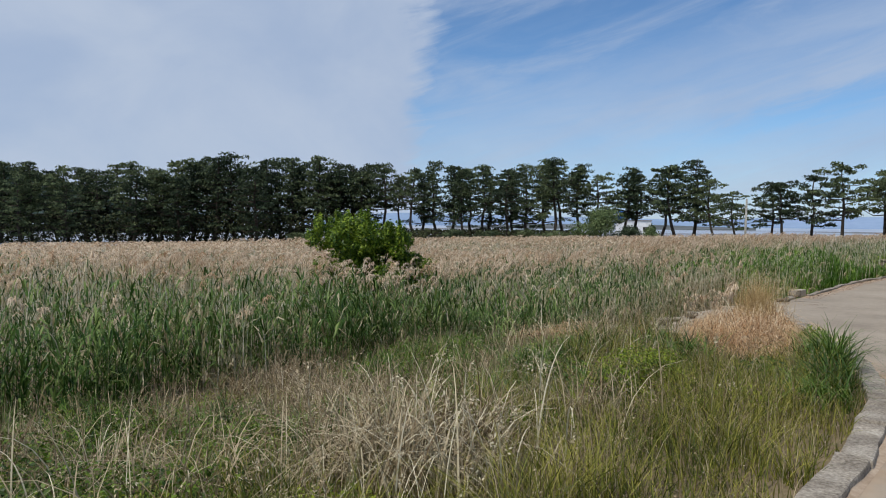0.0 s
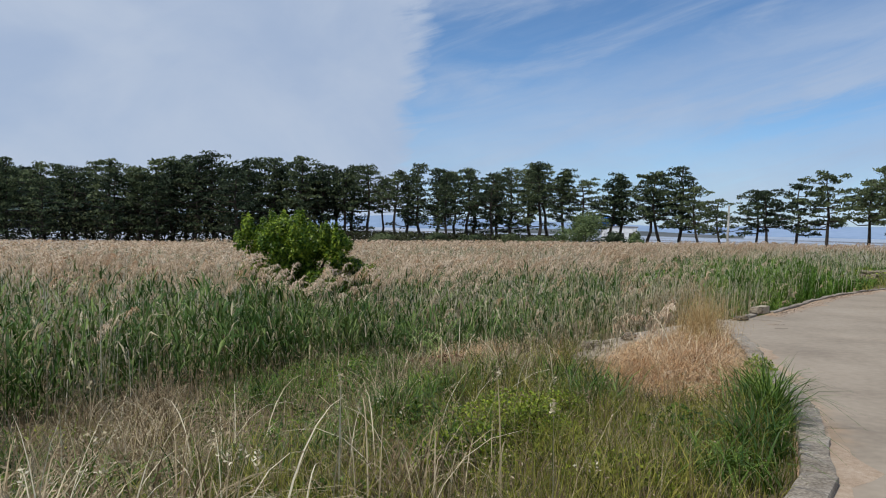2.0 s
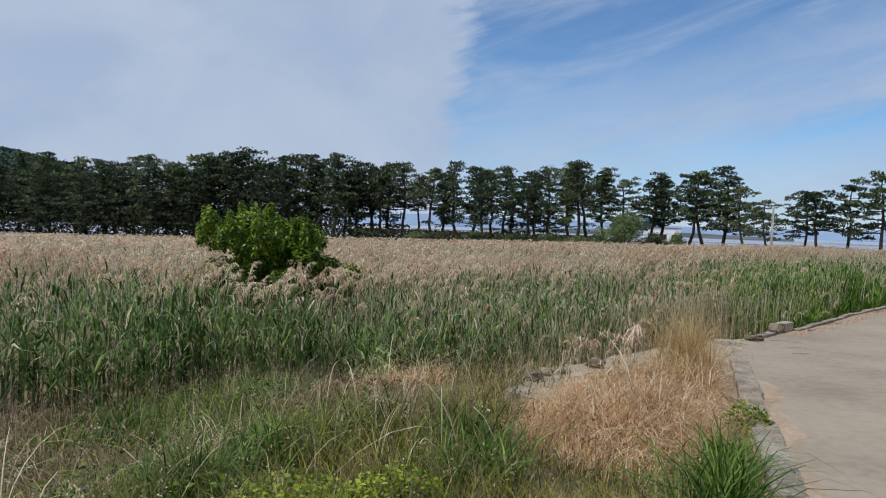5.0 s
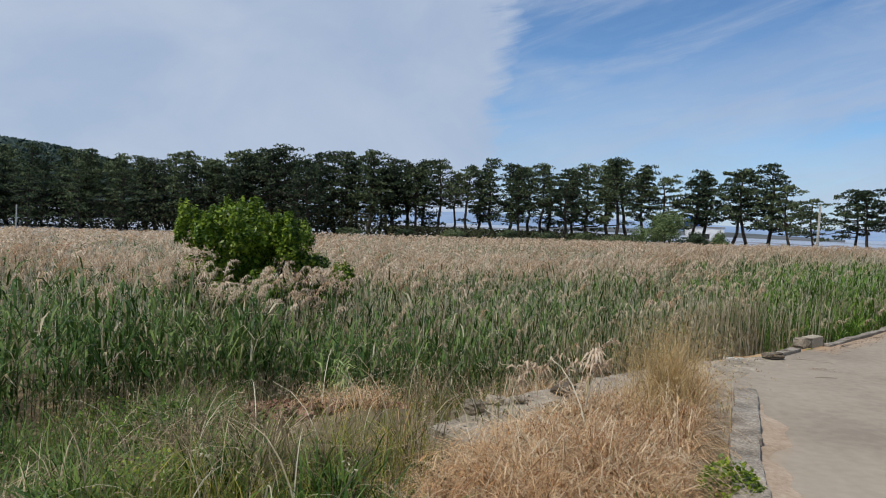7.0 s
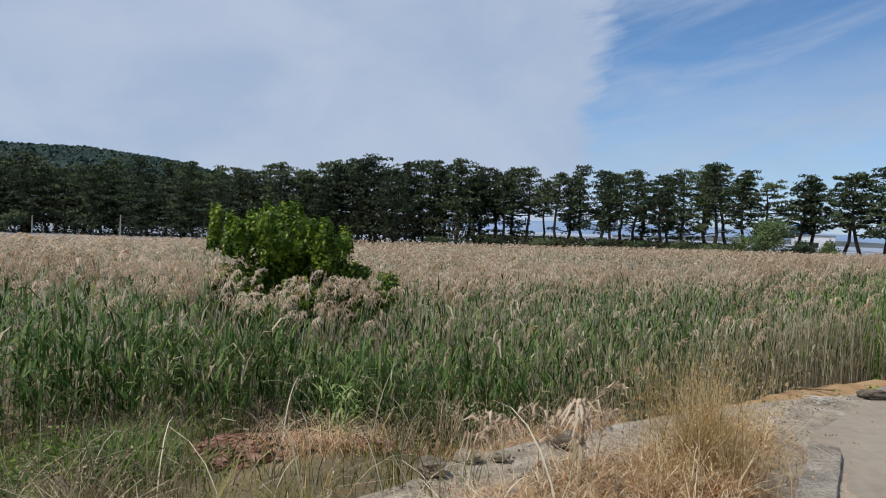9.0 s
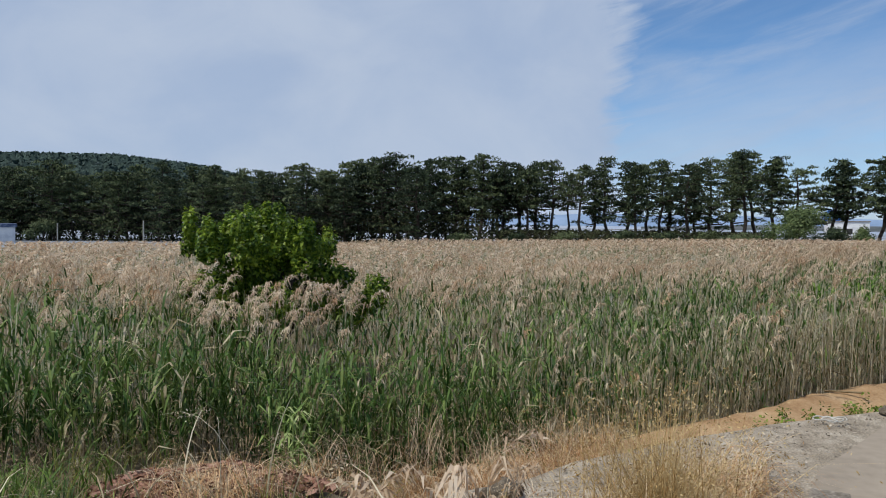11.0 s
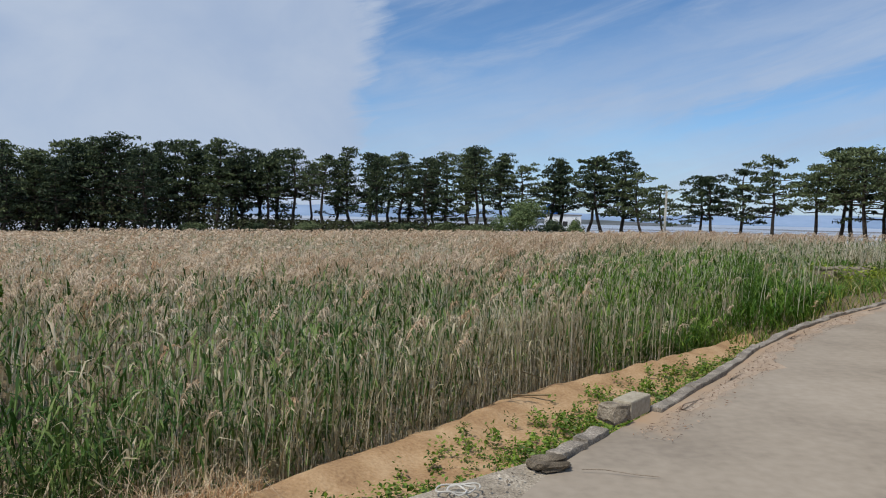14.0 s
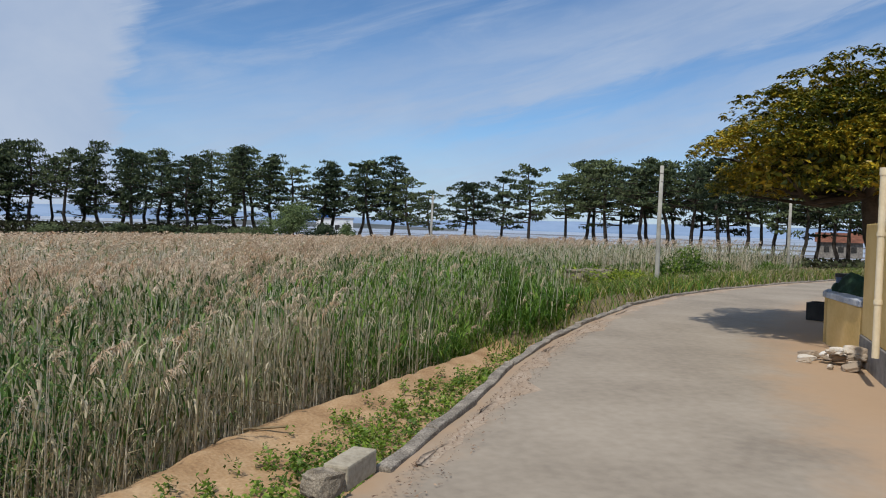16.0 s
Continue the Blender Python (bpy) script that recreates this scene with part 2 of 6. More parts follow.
class Soup:
    """Many quads gathered for one mesh; a quad's last two corners may be the same point."""

    def __init__(self):
        self.v, self.q, self.m, self.count = [], [], [], 0

    def add(self, verts, quads, mat):
        verts, quads = np.asarray(verts, float).reshape(-1, 3), np.asarray(quads, int).reshape(-1, 4)
        self.v.append(verts)
        self.q.append(quads + self.count)
        self.m.append(np.full(len(quads), mat))
        self.count += len(verts)

    def mesh(self, name, mats, smooth=False):
        v, q, mi = np.concatenate(self.v), np.concatenate(self.q), np.concatenate(self.m)
        me = bpy.data.meshes.new(name)
        me.vertices.add(len(v))
        me.vertices.foreach_set("co", v.astype(np.float32).ravel())
        me.loops.add(len(q) * 4)
        me.loops.foreach_set("vertex_index", q.astype(np.int32).ravel())
        me.polygons.add(len(q))
        me.polygons.foreach_set("loop_start", np.arange(0, len(q) * 4, 4, dtype=np.int32))
        me.polygons.foreach_set("material_index", mi.astype(np.int32))
        if smooth:
            me.polygons.foreach_set("use_smooth", np.ones(len(q), dtype=bool))
        for m in mats:
            me.materials.append(m)
        me.update(calc_edges=True)
        me.validate()
        return me


def strips(soup, spine, side, width, mat):
    """Ribbons: spine (n, k, 3), side (n, 3) across, width (n, k)."""
    n, k, _ = spine.shape
    off = side[:, None, :] * width[:, :, None] * 0.5
    v = np.stack([spine - off, spine + off], axis=2).reshape(-1, 3)
    base = (np.arange(n) * k * 2)[:, None] + (np.arange(k - 1) * 2)[None, :]
    q = np.stack([base, base + 1, base + 3, base + 2], axis=-1).reshape(-1, 4)
    soup.add(v, q, mat)


def tubes(soup, spine, radius, mat, sides=3):
    """Round stems: spine (n, k, 3), radius (n, k); for stems that stand more or less upright."""
    n, k, _ = spine.shape
    a = np.arange(sides) * 2 * np.pi / sides
    ring = np.stack([np.cos(a), np.sin(a), np.zeros(sides)], axis=1)
    v = (spine[:, :, None, :] + radius[:, :, None, None] * ring[None, None]).reshape(-1, 3)
    base = (np.arange(n) * k * sides)[:, None, None] + (np.arange(k - 1) * sides)[None, :, None]
    i = np.arange(sides)[None, None, :]
    j = (np.arange(sides) + 1) % sides
    q = np.stack([base + i, base + j, base + sides + j, base + sides + i], axis=-1).reshape(-1, 4)
    soup.add(v, q, mat)


def limb(soup, points, radii, mat, sides=6):
    """One bent limb with rings square to its run."""
    pts = np.asarray(points, float)
    k = len(pts)
    run = np.gradient(pts, axis=0)
    run /= np.linalg.norm(run, axis=1)[:, None] + 1e-9
    ref = np.array([0.31, 0.87, 0.12]) if abs(run[0, 2]) > 0.7 else np.array([0.0, 0.0, 1.0])
    u = np.cross(run, ref)
    u /= np.linalg.norm(u, axis=1)[:, None] + 1e-9
    w = np.cross(run, u)
    a = np.arange(sides) * 2 * np.pi / sides
    v = pts[:, None, :] + np.asarray(radii)[:, None, None] * (np.cos(a)[None, :, None] * u[:, None, :] + np.sin(a)[None, :, None] * w[:, None, :])
    base = (np.arange(k - 1) * sides)[:, None]
    i = np.arange(sides)[None, :]
    j = (np.arange(sides) + 1) % sides
    q = np.stack([base + i, base + j, base + sides + j, base + sides + i], axis=-1).reshape(-1, 4)
    soup.add(v.reshape(-1, 3), q, mat)


def flakes(soup, centre, normal, size, aspect, mat, twist=None):
    """Small leaf-like quads, pointed at the tip, with a slight fold."""
    n = len(centre)
    normal = normal / (np.linalg.norm(normal, axis=1)[:, None] + 1e-9)
    t = rng.normal(size=(n, 3)) if twist is None else twist
    u = np.cross(normal, t)
    u /= np.linalg.norm(u, axis=1)[:, None] + 1e-9
    w = np.cross(normal, u)
    s = np.asarray(size)[:, None]
    a = centre - u * s * 0.5
    b = centre + w * s * 0.5 * aspect + normal * s * 0.08
    c = centre + u * s * 0.5
    d = centre - w * s * 0.5 * aspect + normal * s * 0.08
    soup.add(np.stack([a, b, c, d], axis=1).reshape(-1, 3), np.arange(n * 4).reshape(-1, 4), mat)


def stuff(name, soup, mats, label, category, kind="stuff"):
    return tagged(new(name, soup.mesh(name, mats)), label, category, kind=kind)


def part(name, mesh_or_bm, mat, parent, label=""):
    if isinstance(mesh_or_bm, bmesh.types.BMesh):
        me = bpy.data.meshes.new(name)
        mesh_or_bm.to_mesh(me)
        mesh_or_bm.free()
        me.materials.append(mat)
    else:
        me = mesh_or_bm
    ob = new(name, me)
    ob.parent = parent
    if label:
        ob["label"] = label
    return ob


def thing(name, at, label, category, group="", kind=""):
    ob = new(name)
    ob.location = at
    return tagged(ob, label, category, group, kind)


def box_bm(sx, sy, sz, at=(0, 0, 0), bevel=0.0, rz=0.0, segments=2):
    bm = bmesh.new()
    bmesh.ops.create_cube(bm, size=1.0, matrix=Matrix.Translation(at) @ Matrix.Rotation(rz, 4, "Z") @ Matrix.Diagonal((sx, sy, sz, 1)))
    if bevel:
        bmesh.ops.bevel(bm, geom=bm.edges[:], offset=bevel, segments=segments, affect="EDGES", profile=0.6)
    return bm


def rod_bm(points, radius, sides=8, caps=True):
    s = Soup()
    limb(s, points, [radius] * len(points), 0, sides)
    bm = bmesh.new()
    vs = [bm.verts.new(p) for p in np.concatenate(s.v)]
    for f in np.concatenate(s.q):
        bm.faces.new([vs[i] for i in f])
    if caps:
        bm.faces.new(vs[:sides])
        bm.faces.new(vs[-sides:][::-1])
    bmesh.ops.recalc_face_normals(bm, faces=bm.faces[:])
    return bm


def rock_bm(sx, sy, sz, seed, flat=0.0, cuts=3, rough=0.22):
    """A broken stone, sitting on z = 0."""
    bm = bmesh.new()
    bmesh.ops.create_icosphere(bm, subdivisions=cuts, radius=1.0)
    off = Vector((seed * 7.3, seed * 3.1, seed * 1.7))
    for v in bm.verts:
        d = v.co.normalized()
        # blunt corners like broken stone
        q = Vector([math.copysign(abs(c) ** 0.55, c) for c in d])
        k = 1.0 + rough * (noise.noise(d * 1.3 + off) + 0.5 * noise.noise(d * 3.1 + off))
        v.co = Vector((q.x * sx * 0.5 * k, q.y * sy * 0.5 * k, q.z * sz * 0.5 * k))
    low = min(v.co.z for v in bm.verts)
    for v in bm.verts:
        v.co.z = max(v.co.z - low - sz * 0.06, 0.0)
    return bm


# ---- the plan: kerb line, edge of the reed bed, heights ----
KERB = np.array([(-14, -18), (-7, -8), (-1.6, -0.3), (1.67, 4.05), (2.48, 5.12), (3.43, 6.62), (4.15, 8.4), (4.55, 10.1), (4.75, 11.05), (4.98, 12.0),
                 (5.45, 13.9), (6.25, 15.5), (6.80, 16.3), (7.44, 17.13), (8.64, 18.7), (9.73, 20.3), (11.1, 22.0), (12.65, 23.72), (15.4, 26.45),
                 (17.85, 28.4), (20.9, 30.3), (25.8, 32.75), (32, 35.2), (45, 38.5), (75, 42), (140, 44), (900, 46)], float)
EDGE = np.array([(-900, -60), (-60, -22), (-26, -6), (-14, 2), (-8, 7.5), (-5, 10.2), (-2.1, 13.8), (0.0, 16.2), (1.35, 17.4), (2.8, 18.6), (3.9, 19.65), (4.7, 20.45), (5.75, 21.75), (6.45, 22.85), (7.7, 24.3),
                 (8.8, 25.15), (10.2, 26.65), (12.4, 28.85), (13.6, 29.6), (14.5, 28.9), (15.4, 28.7), (16.4, 30.3), (18.0, 34.0), (20.5, 39.5), (23, 44.8), (27, 50), (34, 53), (60, 58), (140, 66), (900, 74)], float)

# crest of the sand heaped up before the reeds
LIP = np.array([(2.3, 16.3), (3.06, 17.6), (4.2, 19.3), (4.87, 20.2), (5.96, 21.45), (6.65, 22.6), (7.9, 24.05), (8.99, 24.9), (10.4, 26.4), (12.7, 28.7), (13.8, 29.8), (15.2, 30.6)], float)


def offset_from(line, x, y):
    """Signed distance to a line (left of its run is positive) and how far along it."""
    x, y = np.asarray(x, float), np.asarray(y, float)
    best = np.full(x.shape, 1e9)
    sign, along = np.ones(x.shape), np.zeros(x.shape)
    run = 0.0
    for (ax, ay), (bx, by) in zip(line[:-1], line[1:]):
        dx, dy = bx - ax, by - ay
        ln = math.hypot(dx, dy)
        t = np.clip(((x - ax) * dx + (y - ay) * dy) / ln ** 2, 0, 1)
        d = np.hypot(x - ax - t * dx, y - ay - t * dy)
        near = d < best
        best = np.where(near, d, best)
        sign = np.where(near, np.where(dx * (y - ay) - dy * (x - ax) >= 0, 1.0, -1.0), sign)
        along = np.where(near, run + t * ln, along)
        run += ln
    return best * sign, along


def point_on(line, s):
    run = 0.0
    for a, b in zip(line[:-1], line[1:]):
        ln = math.hypot(*(b - a))
        if s <= run + ln:
            u = (b - a) / ln
            return a + u * (s - run), u
        run += ln
    return line[-1], (line[-1] - line[-2]) / math.hypot(*(line[-1] - line[-2]))


def step(a, b, v):
    t = np.clip((v - a) / (b - a), 0, 1)
    return t * t * (3 - 2 * t)


def along_of(x, y):
    return float(offset_from(KERB, np.array([x]), np.array([y]))[1][0])


# outer edge of the concrete apron, then of the wall below the kerb
TOP = np.concatenate([np.array([(1.9, 9.8), (2.55, 11.2), (2.9, 12.0), (3.3, 12.7), (3.65, 13.15), (4.2, 13.9), (4.7, 14.4), (5.2, 14.95), (5.8, 15.42), (6.3, 15.85)]), KERB[12:]])


def along_top(x, y):
    return float(offset_from(TOP, np.array([x]), np.array([y]))[1][0])


S_WALL, S_WALL_ON = along_top(2.9, 12.0), along_top(4.5, 14.2)
S_WALL_END = along_top(15.0, 26.1)


def lumps(x, y, scale, amp):
    return amp * (np.sin(x * scale * 1.3 + 0.7 * np.sin(y * scale * 0.9)) * np.cos(y * scale * 1.1 + 1.3) + 0.5 * np.sin(x * scale * 2.7 + y * scale * 2.1))


def height(x, y):
    x, y = np.asarray(x, float), np.asarray(y, float)
    d, s = offset_from(KERB, x, y)
    e, _ = offset_from(EDGE, x, y)
    dt, st = offset_from(TOP, x, y)
    # grassy bank before the bend
    bank = -1.15 * step(0.8, 8.5, d) - 0.35 * step(7.0, 14.0, d) + lumps(x, y, 1.1, 0.035) * step(0.3, 1.2, d)
    # terrace of sand below the wall
    terrace = -1.24 * step(0.02, 0.30, dt) - 0.21 * step(0.4, 3.2, dt) + lumps(x, y, 2.3, 0.025) * step(0.3, 0.6, dt)
    # rounded lip of sand heaped against the reeds
    c, _ = offset_from(LIP, x, y)
    terrace = terrace + (0.15 + lumps(x, y, 2.6, 0.022)) * np.exp(-((c + 0.12) / 0.34) ** 2) - 0.34 * step(0.02, 0.42, c)
    # grassy shoulder further on
    fall = np.interp(st, [S_WALL_END, S_WALL_END + 16], [4.2, 9.0])
    verge = -np.interp(st, [S_WALL_END, S_WALL_END + 14], [1.35, 0.80]) * step(0.05, 1.0, (d - 0.4) / fall) - 0.2 * step(6.0, 14.0, d) + lumps(x, y, 0.9, 0.04) * step(0.4, 1.5, d)
    w = step(S_WALL, S_WALL_ON, st)
    w2 = step(S_WALL_END, S_WALL_END + 3.0, st)
    low = np.where(dt > 0, terrace, -0.02)
    z = bank * (1 - w) + low * w * (1 - w2) + verge * w2
    z = np.where(d > 0, z, -0.015 + lumps(x, y, 0.8, 0.012) * step(3.2, 4.5, -d))
    far = np.hypot(x - 4, y - 10)
    z = z - 0.85 * step(25, 125, far) * step(0, 6, e)
    # low ridge under the pines, then the shore
    ridge = tree_line(x, y)
    z = z - 0.35 * step(88, 120, far) * step(0, 6, e) + 0.3 * np.exp(-(ridge / 9.0) ** 2) * step(60, 95, far)
    z = z - 6.0 * step(14, 60, ridge) * step(60, 95, far)
    return z


ROW = np.array([(-900, -20), (-160, 105), (-101, 136), (-46, 151), (5, 156), (41, 145), (56, 119), (62, 92), (70, 65), (79, 38), (95, -60), (100, -900)], float)


def tree_line(x, y):
    return offset_from(ROW, x, y)[0]


# ---- ground ----
def axis_steps(lo, hi, fine_step, reach):
    mid = np.arange(lo, hi + 1e-6, fine_step)
    out, g = [], fine_step
    v = 0.0
    while v < reach:
        g *= 1.22
        v += g
        out.append(v)
    out = np.array(out)
    return np.concatenate([lo - out[::-1], mid, hi + out])


def build_ground():
    gx, gy = axis_steps(-8.0, 20.0, 0.22, 3800), axis_steps(-2.0, 34.0, 0.22, 3800)
    X, Y = np.meshgrid(gx, gy)
    Z = height(X, Y)
    v = np.stack([X, Y, Z], axis=-1).reshape(-1, 3)
    ny, nx = X.shape
    i = (np.arange(ny - 1)[:, None] * nx + np.arange(nx - 1)[None, :]).ravel()
    q = np.stack([i, i + 1, i + nx + 1, i + nx], axis=1)
    cx, cy = X[:-1, :-1].ravel() + 0.1, Y[:-1, :-1].ravel() + 0.1
    d, s = offset_from(KERB, cx, cy)
    c, _ = offset_from(LIP, cx, cy)
    dt, st = offset_from(TOP, cx, cy)
    sandy = ((dt > 0) & (c < 0.3) & (st > S_WALL + 1.6) & (st < S_WALL_END + 1.0)) | ((d < -2.0) & (d > -40) & (np.abs(cx) < 80))
    soup = Soup()
    soup.add(v, q[~sandy], 0)
    soup.q.append(q[sandy])
    soup.m.append(np.full(int(sandy.sum()), 1))
    ob = new("ground", soup.mesh("ground", [M_SOIL, M_SAND], smooth=True))
    tagged(ob, "brown soil falling from the road to a reed field, with a sandy terrace", "ground", kind="structure")


build_ground()


def ribbon_along(line, s0, s1, offsets, zs, mat, name, stepping=0.5, wobble=0.0):
    """A strip that follows a line between two lengths, with a cross-section of offsets and heights."""
    n = max(2, int((s1 - s0) / stepping))
    rows = []
    for k in range(n + 1):
        p, u = point_on(line, s0 + (s1 - s0) * k / n)
        nrm = np.array([-u[1], u[0]])
        row = []
        for o, z in zip(offsets, zs):
            w = wobble * math.sin(k * 0.7 + o * 3) if wobble else 0.0
            row.append((p[0] + nrm[0] * (o + w), p[1] + nrm[1] * (o + w), z))
        rows.append(row)
    v = np.array(rows).reshape(-1, 3)
    m = len(offsets)
    i = (np.arange(n)[:, None] * m + np.arange(m - 1)[None, :]).ravel()
    soup = Soup()
    soup.add(v, np.stack([i, i + m, i + m + 1, i + 1], axis=1), 0)
    return soup.mesh(name, [mat], smooth=True)


ROAD_ACROSS = (-4.2, -3.8, -3.4, -3.0, -2.5, -2.0, -1.1, -0.7, -0.42, -0.2, 0.02)
road = new("road", ribbon_along(KERB, along_of(-7, -8), along_of(75, 42), ROAD_ACROSS, (-0.03, -0.004, 0.006, 0.010, 0.016, 0.018, 0.018, 0.014, 0.010, 0.007, 0.004), M_ROAD, "road"))
dirt = road.data.attributes.new("dirt", "FLOAT", "POINT")
cover = np.tile([1.0, 0.95, 0.80, 0.50, 0.16, 0.0, 0.0, 0.0, 0.16, 0.44, 0.62], (len(road.data.vertices) // len(ROAD_ACROSS), 1))
runs = np.linspace(along_of(-7, -8), along_of(75, 42), len(cover))
cover[(runs > along_of(5.1, 12.4)) & (runs < along_of(7.0, 16.5)), 6:] = 0.0
dirt.data.foreach_set("value", cover.ravel().astype(np.float32))
tagged(road, "pale worn concrete lane with dusty edges", "road", kind="structure")

sea = Soup()
sea.add([(-4000, 100, -2.75), (4000, 60, -2.75), (4000, 4500, -2.75), (-4000, 4500, -2.75)], [(0, 1, 2, 3)], 0)
tagged(new("water", sea.mesh("water", [M_SEA])), "pale shallow sea at low tide behind the pines", "sea", kind="structure")


# ---- reeds ----
def scatter(n, x0, x1, y0, y1):
    return rng.uniform(x0, x1, n), rng.uniform(y0, y1, n)


def unit(a):
    return np.stack([np.cos(a), np.sin(a), np.zeros_like(a)], axis=-1)


def reed_bed(name, x, y, tall, leaves, plume, fresh, round_stem, leaf_len=0.42, thick=1.0, label="", bits=8, bare=None, thin=0.0, wide=1.0, low=0.16, segs=2, skirt=0):
    """Reeds standing at x, y. plume: share that carry a plume; fresh: how green (0 to 1), each an array."""
    n = len(x)
    z = height(x, y)
    soup = Soup()
    lean = unit(rng.uniform(0, 2 * np.pi, n)) * (rng.uniform(0.02, 0.13, n) * tall)[:, None] + np.array([0.05, -0.02, 0]) * tall[:, None]
    base = np.stack([x, y, z - 0.03], axis=1)
    f = np.array([0.0, 0.55, 1.0])
    spine = base[:, None, :] + lean[:, None, :] * (f ** 1.8)[None, :, None]
    spine[:, :, 2] += tall[:, None] * f[None, :]
    rad = np.outer(rng.uniform(0.0035, 0.0065, n) * thick * (1 + 0.60 * bare), [1.0, 0.85, 0.45])
    if round_stem:
        for mask, mat in ((fresh < 0.6, 1), (fresh >= 0.6, 0)):
            if mask.any():
                tubes(soup, spine[mask], rad[mask], mat, 3)
    else:
        strips(soup, spine, unit(rng.uniform(0, np.pi, n)), rad * 2.2, 1)

    def leaf(h, ln, wd, mask_in, force_dry=False):
        root = base + lean * (h ** 1.8)[:, None]
        root[:, 2] += tall * h
        a = rng.uniform(0, 2 * np.pi, n)
        out = unit(a)
        spread = rng.uniform(0.2, 0.7, n) + 0.12 * (fresh > 0.55)
        p1 = root + out * (ln * 0.42 * spread)[:, None]
        p1[:, 2] += ln * 0.50 * (1 - 0.45 * spread)
        p2 = root + out * (ln * 1.05 * spread)[:, None]
        p2[:, 2] += ln * (0.98 - 0.85 * spread - rng.uniform(0.0, 0.45, n) * (rng.uniform(size=n) < 0.5))
        side = unit(a + np.pi / 2)
        side[:, 2] = rng.uniform(-0.35, 0.35, n)
        dry = np.full(n, True) if force_dry else rng.uniform(size=n) > 0.30 + 0.80 * fresh
        sp = np.stack([root, p1, p2], axis=1) if segs == 2 else np.stack([root, p2], axis=1)
        ws = np.stack([wd * 0.7, wd, wd * 0.1], axis=1) if segs == 2 else np.stack([wd, wd * 0.2], axis=1)
        for mask, mat in ((mask_in & ~dry & (fresh < 0.8), 0), (mask_in & ~dry & (fresh >= 0.8), 3), (mask_in & dry, 4)):
            if mask.any():
                strips(soup, sp[mask], side[mask], ws[mask], mat)

    for k in range(leaves):
        lo = low + 0.10 * bare
        h = lo + (0.95 - lo) * (k + rng.uniform(0, 0.9, n)) / leaves
        leaf(h, leaf_len * rng.uniform(0.6, 1.3, n) * (1 - 0.25 * bare), rng.uniform(0.014, 0.026, n) * thick * wide, rng.uniform(size=n) > thin)
    # dead leaf sheaths about the foot of the stems
    for k in range(skirt):
        leaf(rng.uniform(0.02, 0.42, n), leaf_len * rng.uniform(0.35, 0.9, n), rng.uniform(0.008, 0.017, n) * thick, rng.uniform(size=n) < 0.10 + 0.7 * bare, True)
    has = rng.uniform(size=n) < plume
    if has.any():
        m = int(has.sum())
        tip = (base + lean)[has]
        tip[:, 2] += tall[has]
        heading = rng.normal(-0.15, 0.6, m)
        sway = unit(heading)
        big = rng.uniform(0.75, 1.35, m) * thick ** 0.35 * (1.18 if bits > 20 else 1.0)
        rust = rng.uniform(size=m) < 0.05 + 0.22 * (lumps(x[has], y[has], 0.9, 0.5) > 0.28)
        for b in range(bits):
            fr = (b + rng.uniform(0, 1, m)) / bits
            root = tip + sway * (big * 0.19 * fr ** 1.6)[:, None]
            root[:, 2] += big * (0.34 * fr - 0.17 * fr ** 3) - 0.06
            a = heading + rng.normal(0, 0.85, m)
            out = unit(a)
            ln = big * rng.uniform(0.08, 0.15, m) * (1.15 - 0.55 * fr)
            p1 = root + out * (ln * 0.34)[:, None]
            p1[:, 2] += ln * (rng.uniform(0.15, 0.5, m) - 0.2 * fr)
            p2 = root + out * (ln * 0.72)[:, None]
            p2[:, 2] += ln * (rng.uniform(-0.35, 0.35, m) - 0.45 * fr)
            side = unit(a + np.pi / 2 + rng.normal(0, 0.5, m))
            side[:, 2] = rng.uniform(-0.8, 0.8, m)
            wd = big * rng.uniform(0.5, 1.5, m) * (0.33 / bits)
            sp = np.stack([root, p1, p2], axis=1) if bits > 12 else np.stack([root, p2], axis=1)
            ws = np.stack([wd * 0.7, wd, wd * 0.25], axis=1) if bits > 12 else np.stack([wd * 1.2, wd * 0.5], axis=1)
            for mask, mat in ((~rust, 2), (rust, 5)):
                if mask.any():
                    strips(soup, sp[mask], side[mask], ws[mask], mat)
    return stuff(name, soup, [M_REED_LEAF, M_REED_STEM, M_PLUME, M_REED_FRESH, M_REED_DRY, M_PLUME_RUST], label, "reeds")


BUSH_AT = np.array((-3.62, 21.75))


def green_zone(x, y):
    """Where young green reeds without plumes grow: a belt along the far bend."""
    e, _ = offset_from(EDGE, x, y)
    deep = np.interp(x, [7, 9, 11, 13, 18, 22, 30], [3.0, 5.2, 6.6, 7.4, 6.0, 2.5, 0.0])
    near = np.interp(x, [7, 9, 11, 12.5], [2.6, 1.8, 0.3, -1.8])
    wave = lumps(x, y, 0.9, 0.8)
    return step(1.0, 0.0, (e - deep + wave) / 1.2) * step(-1.6, 1.0, e - near + wave) * step(6.5, 8.5, x)


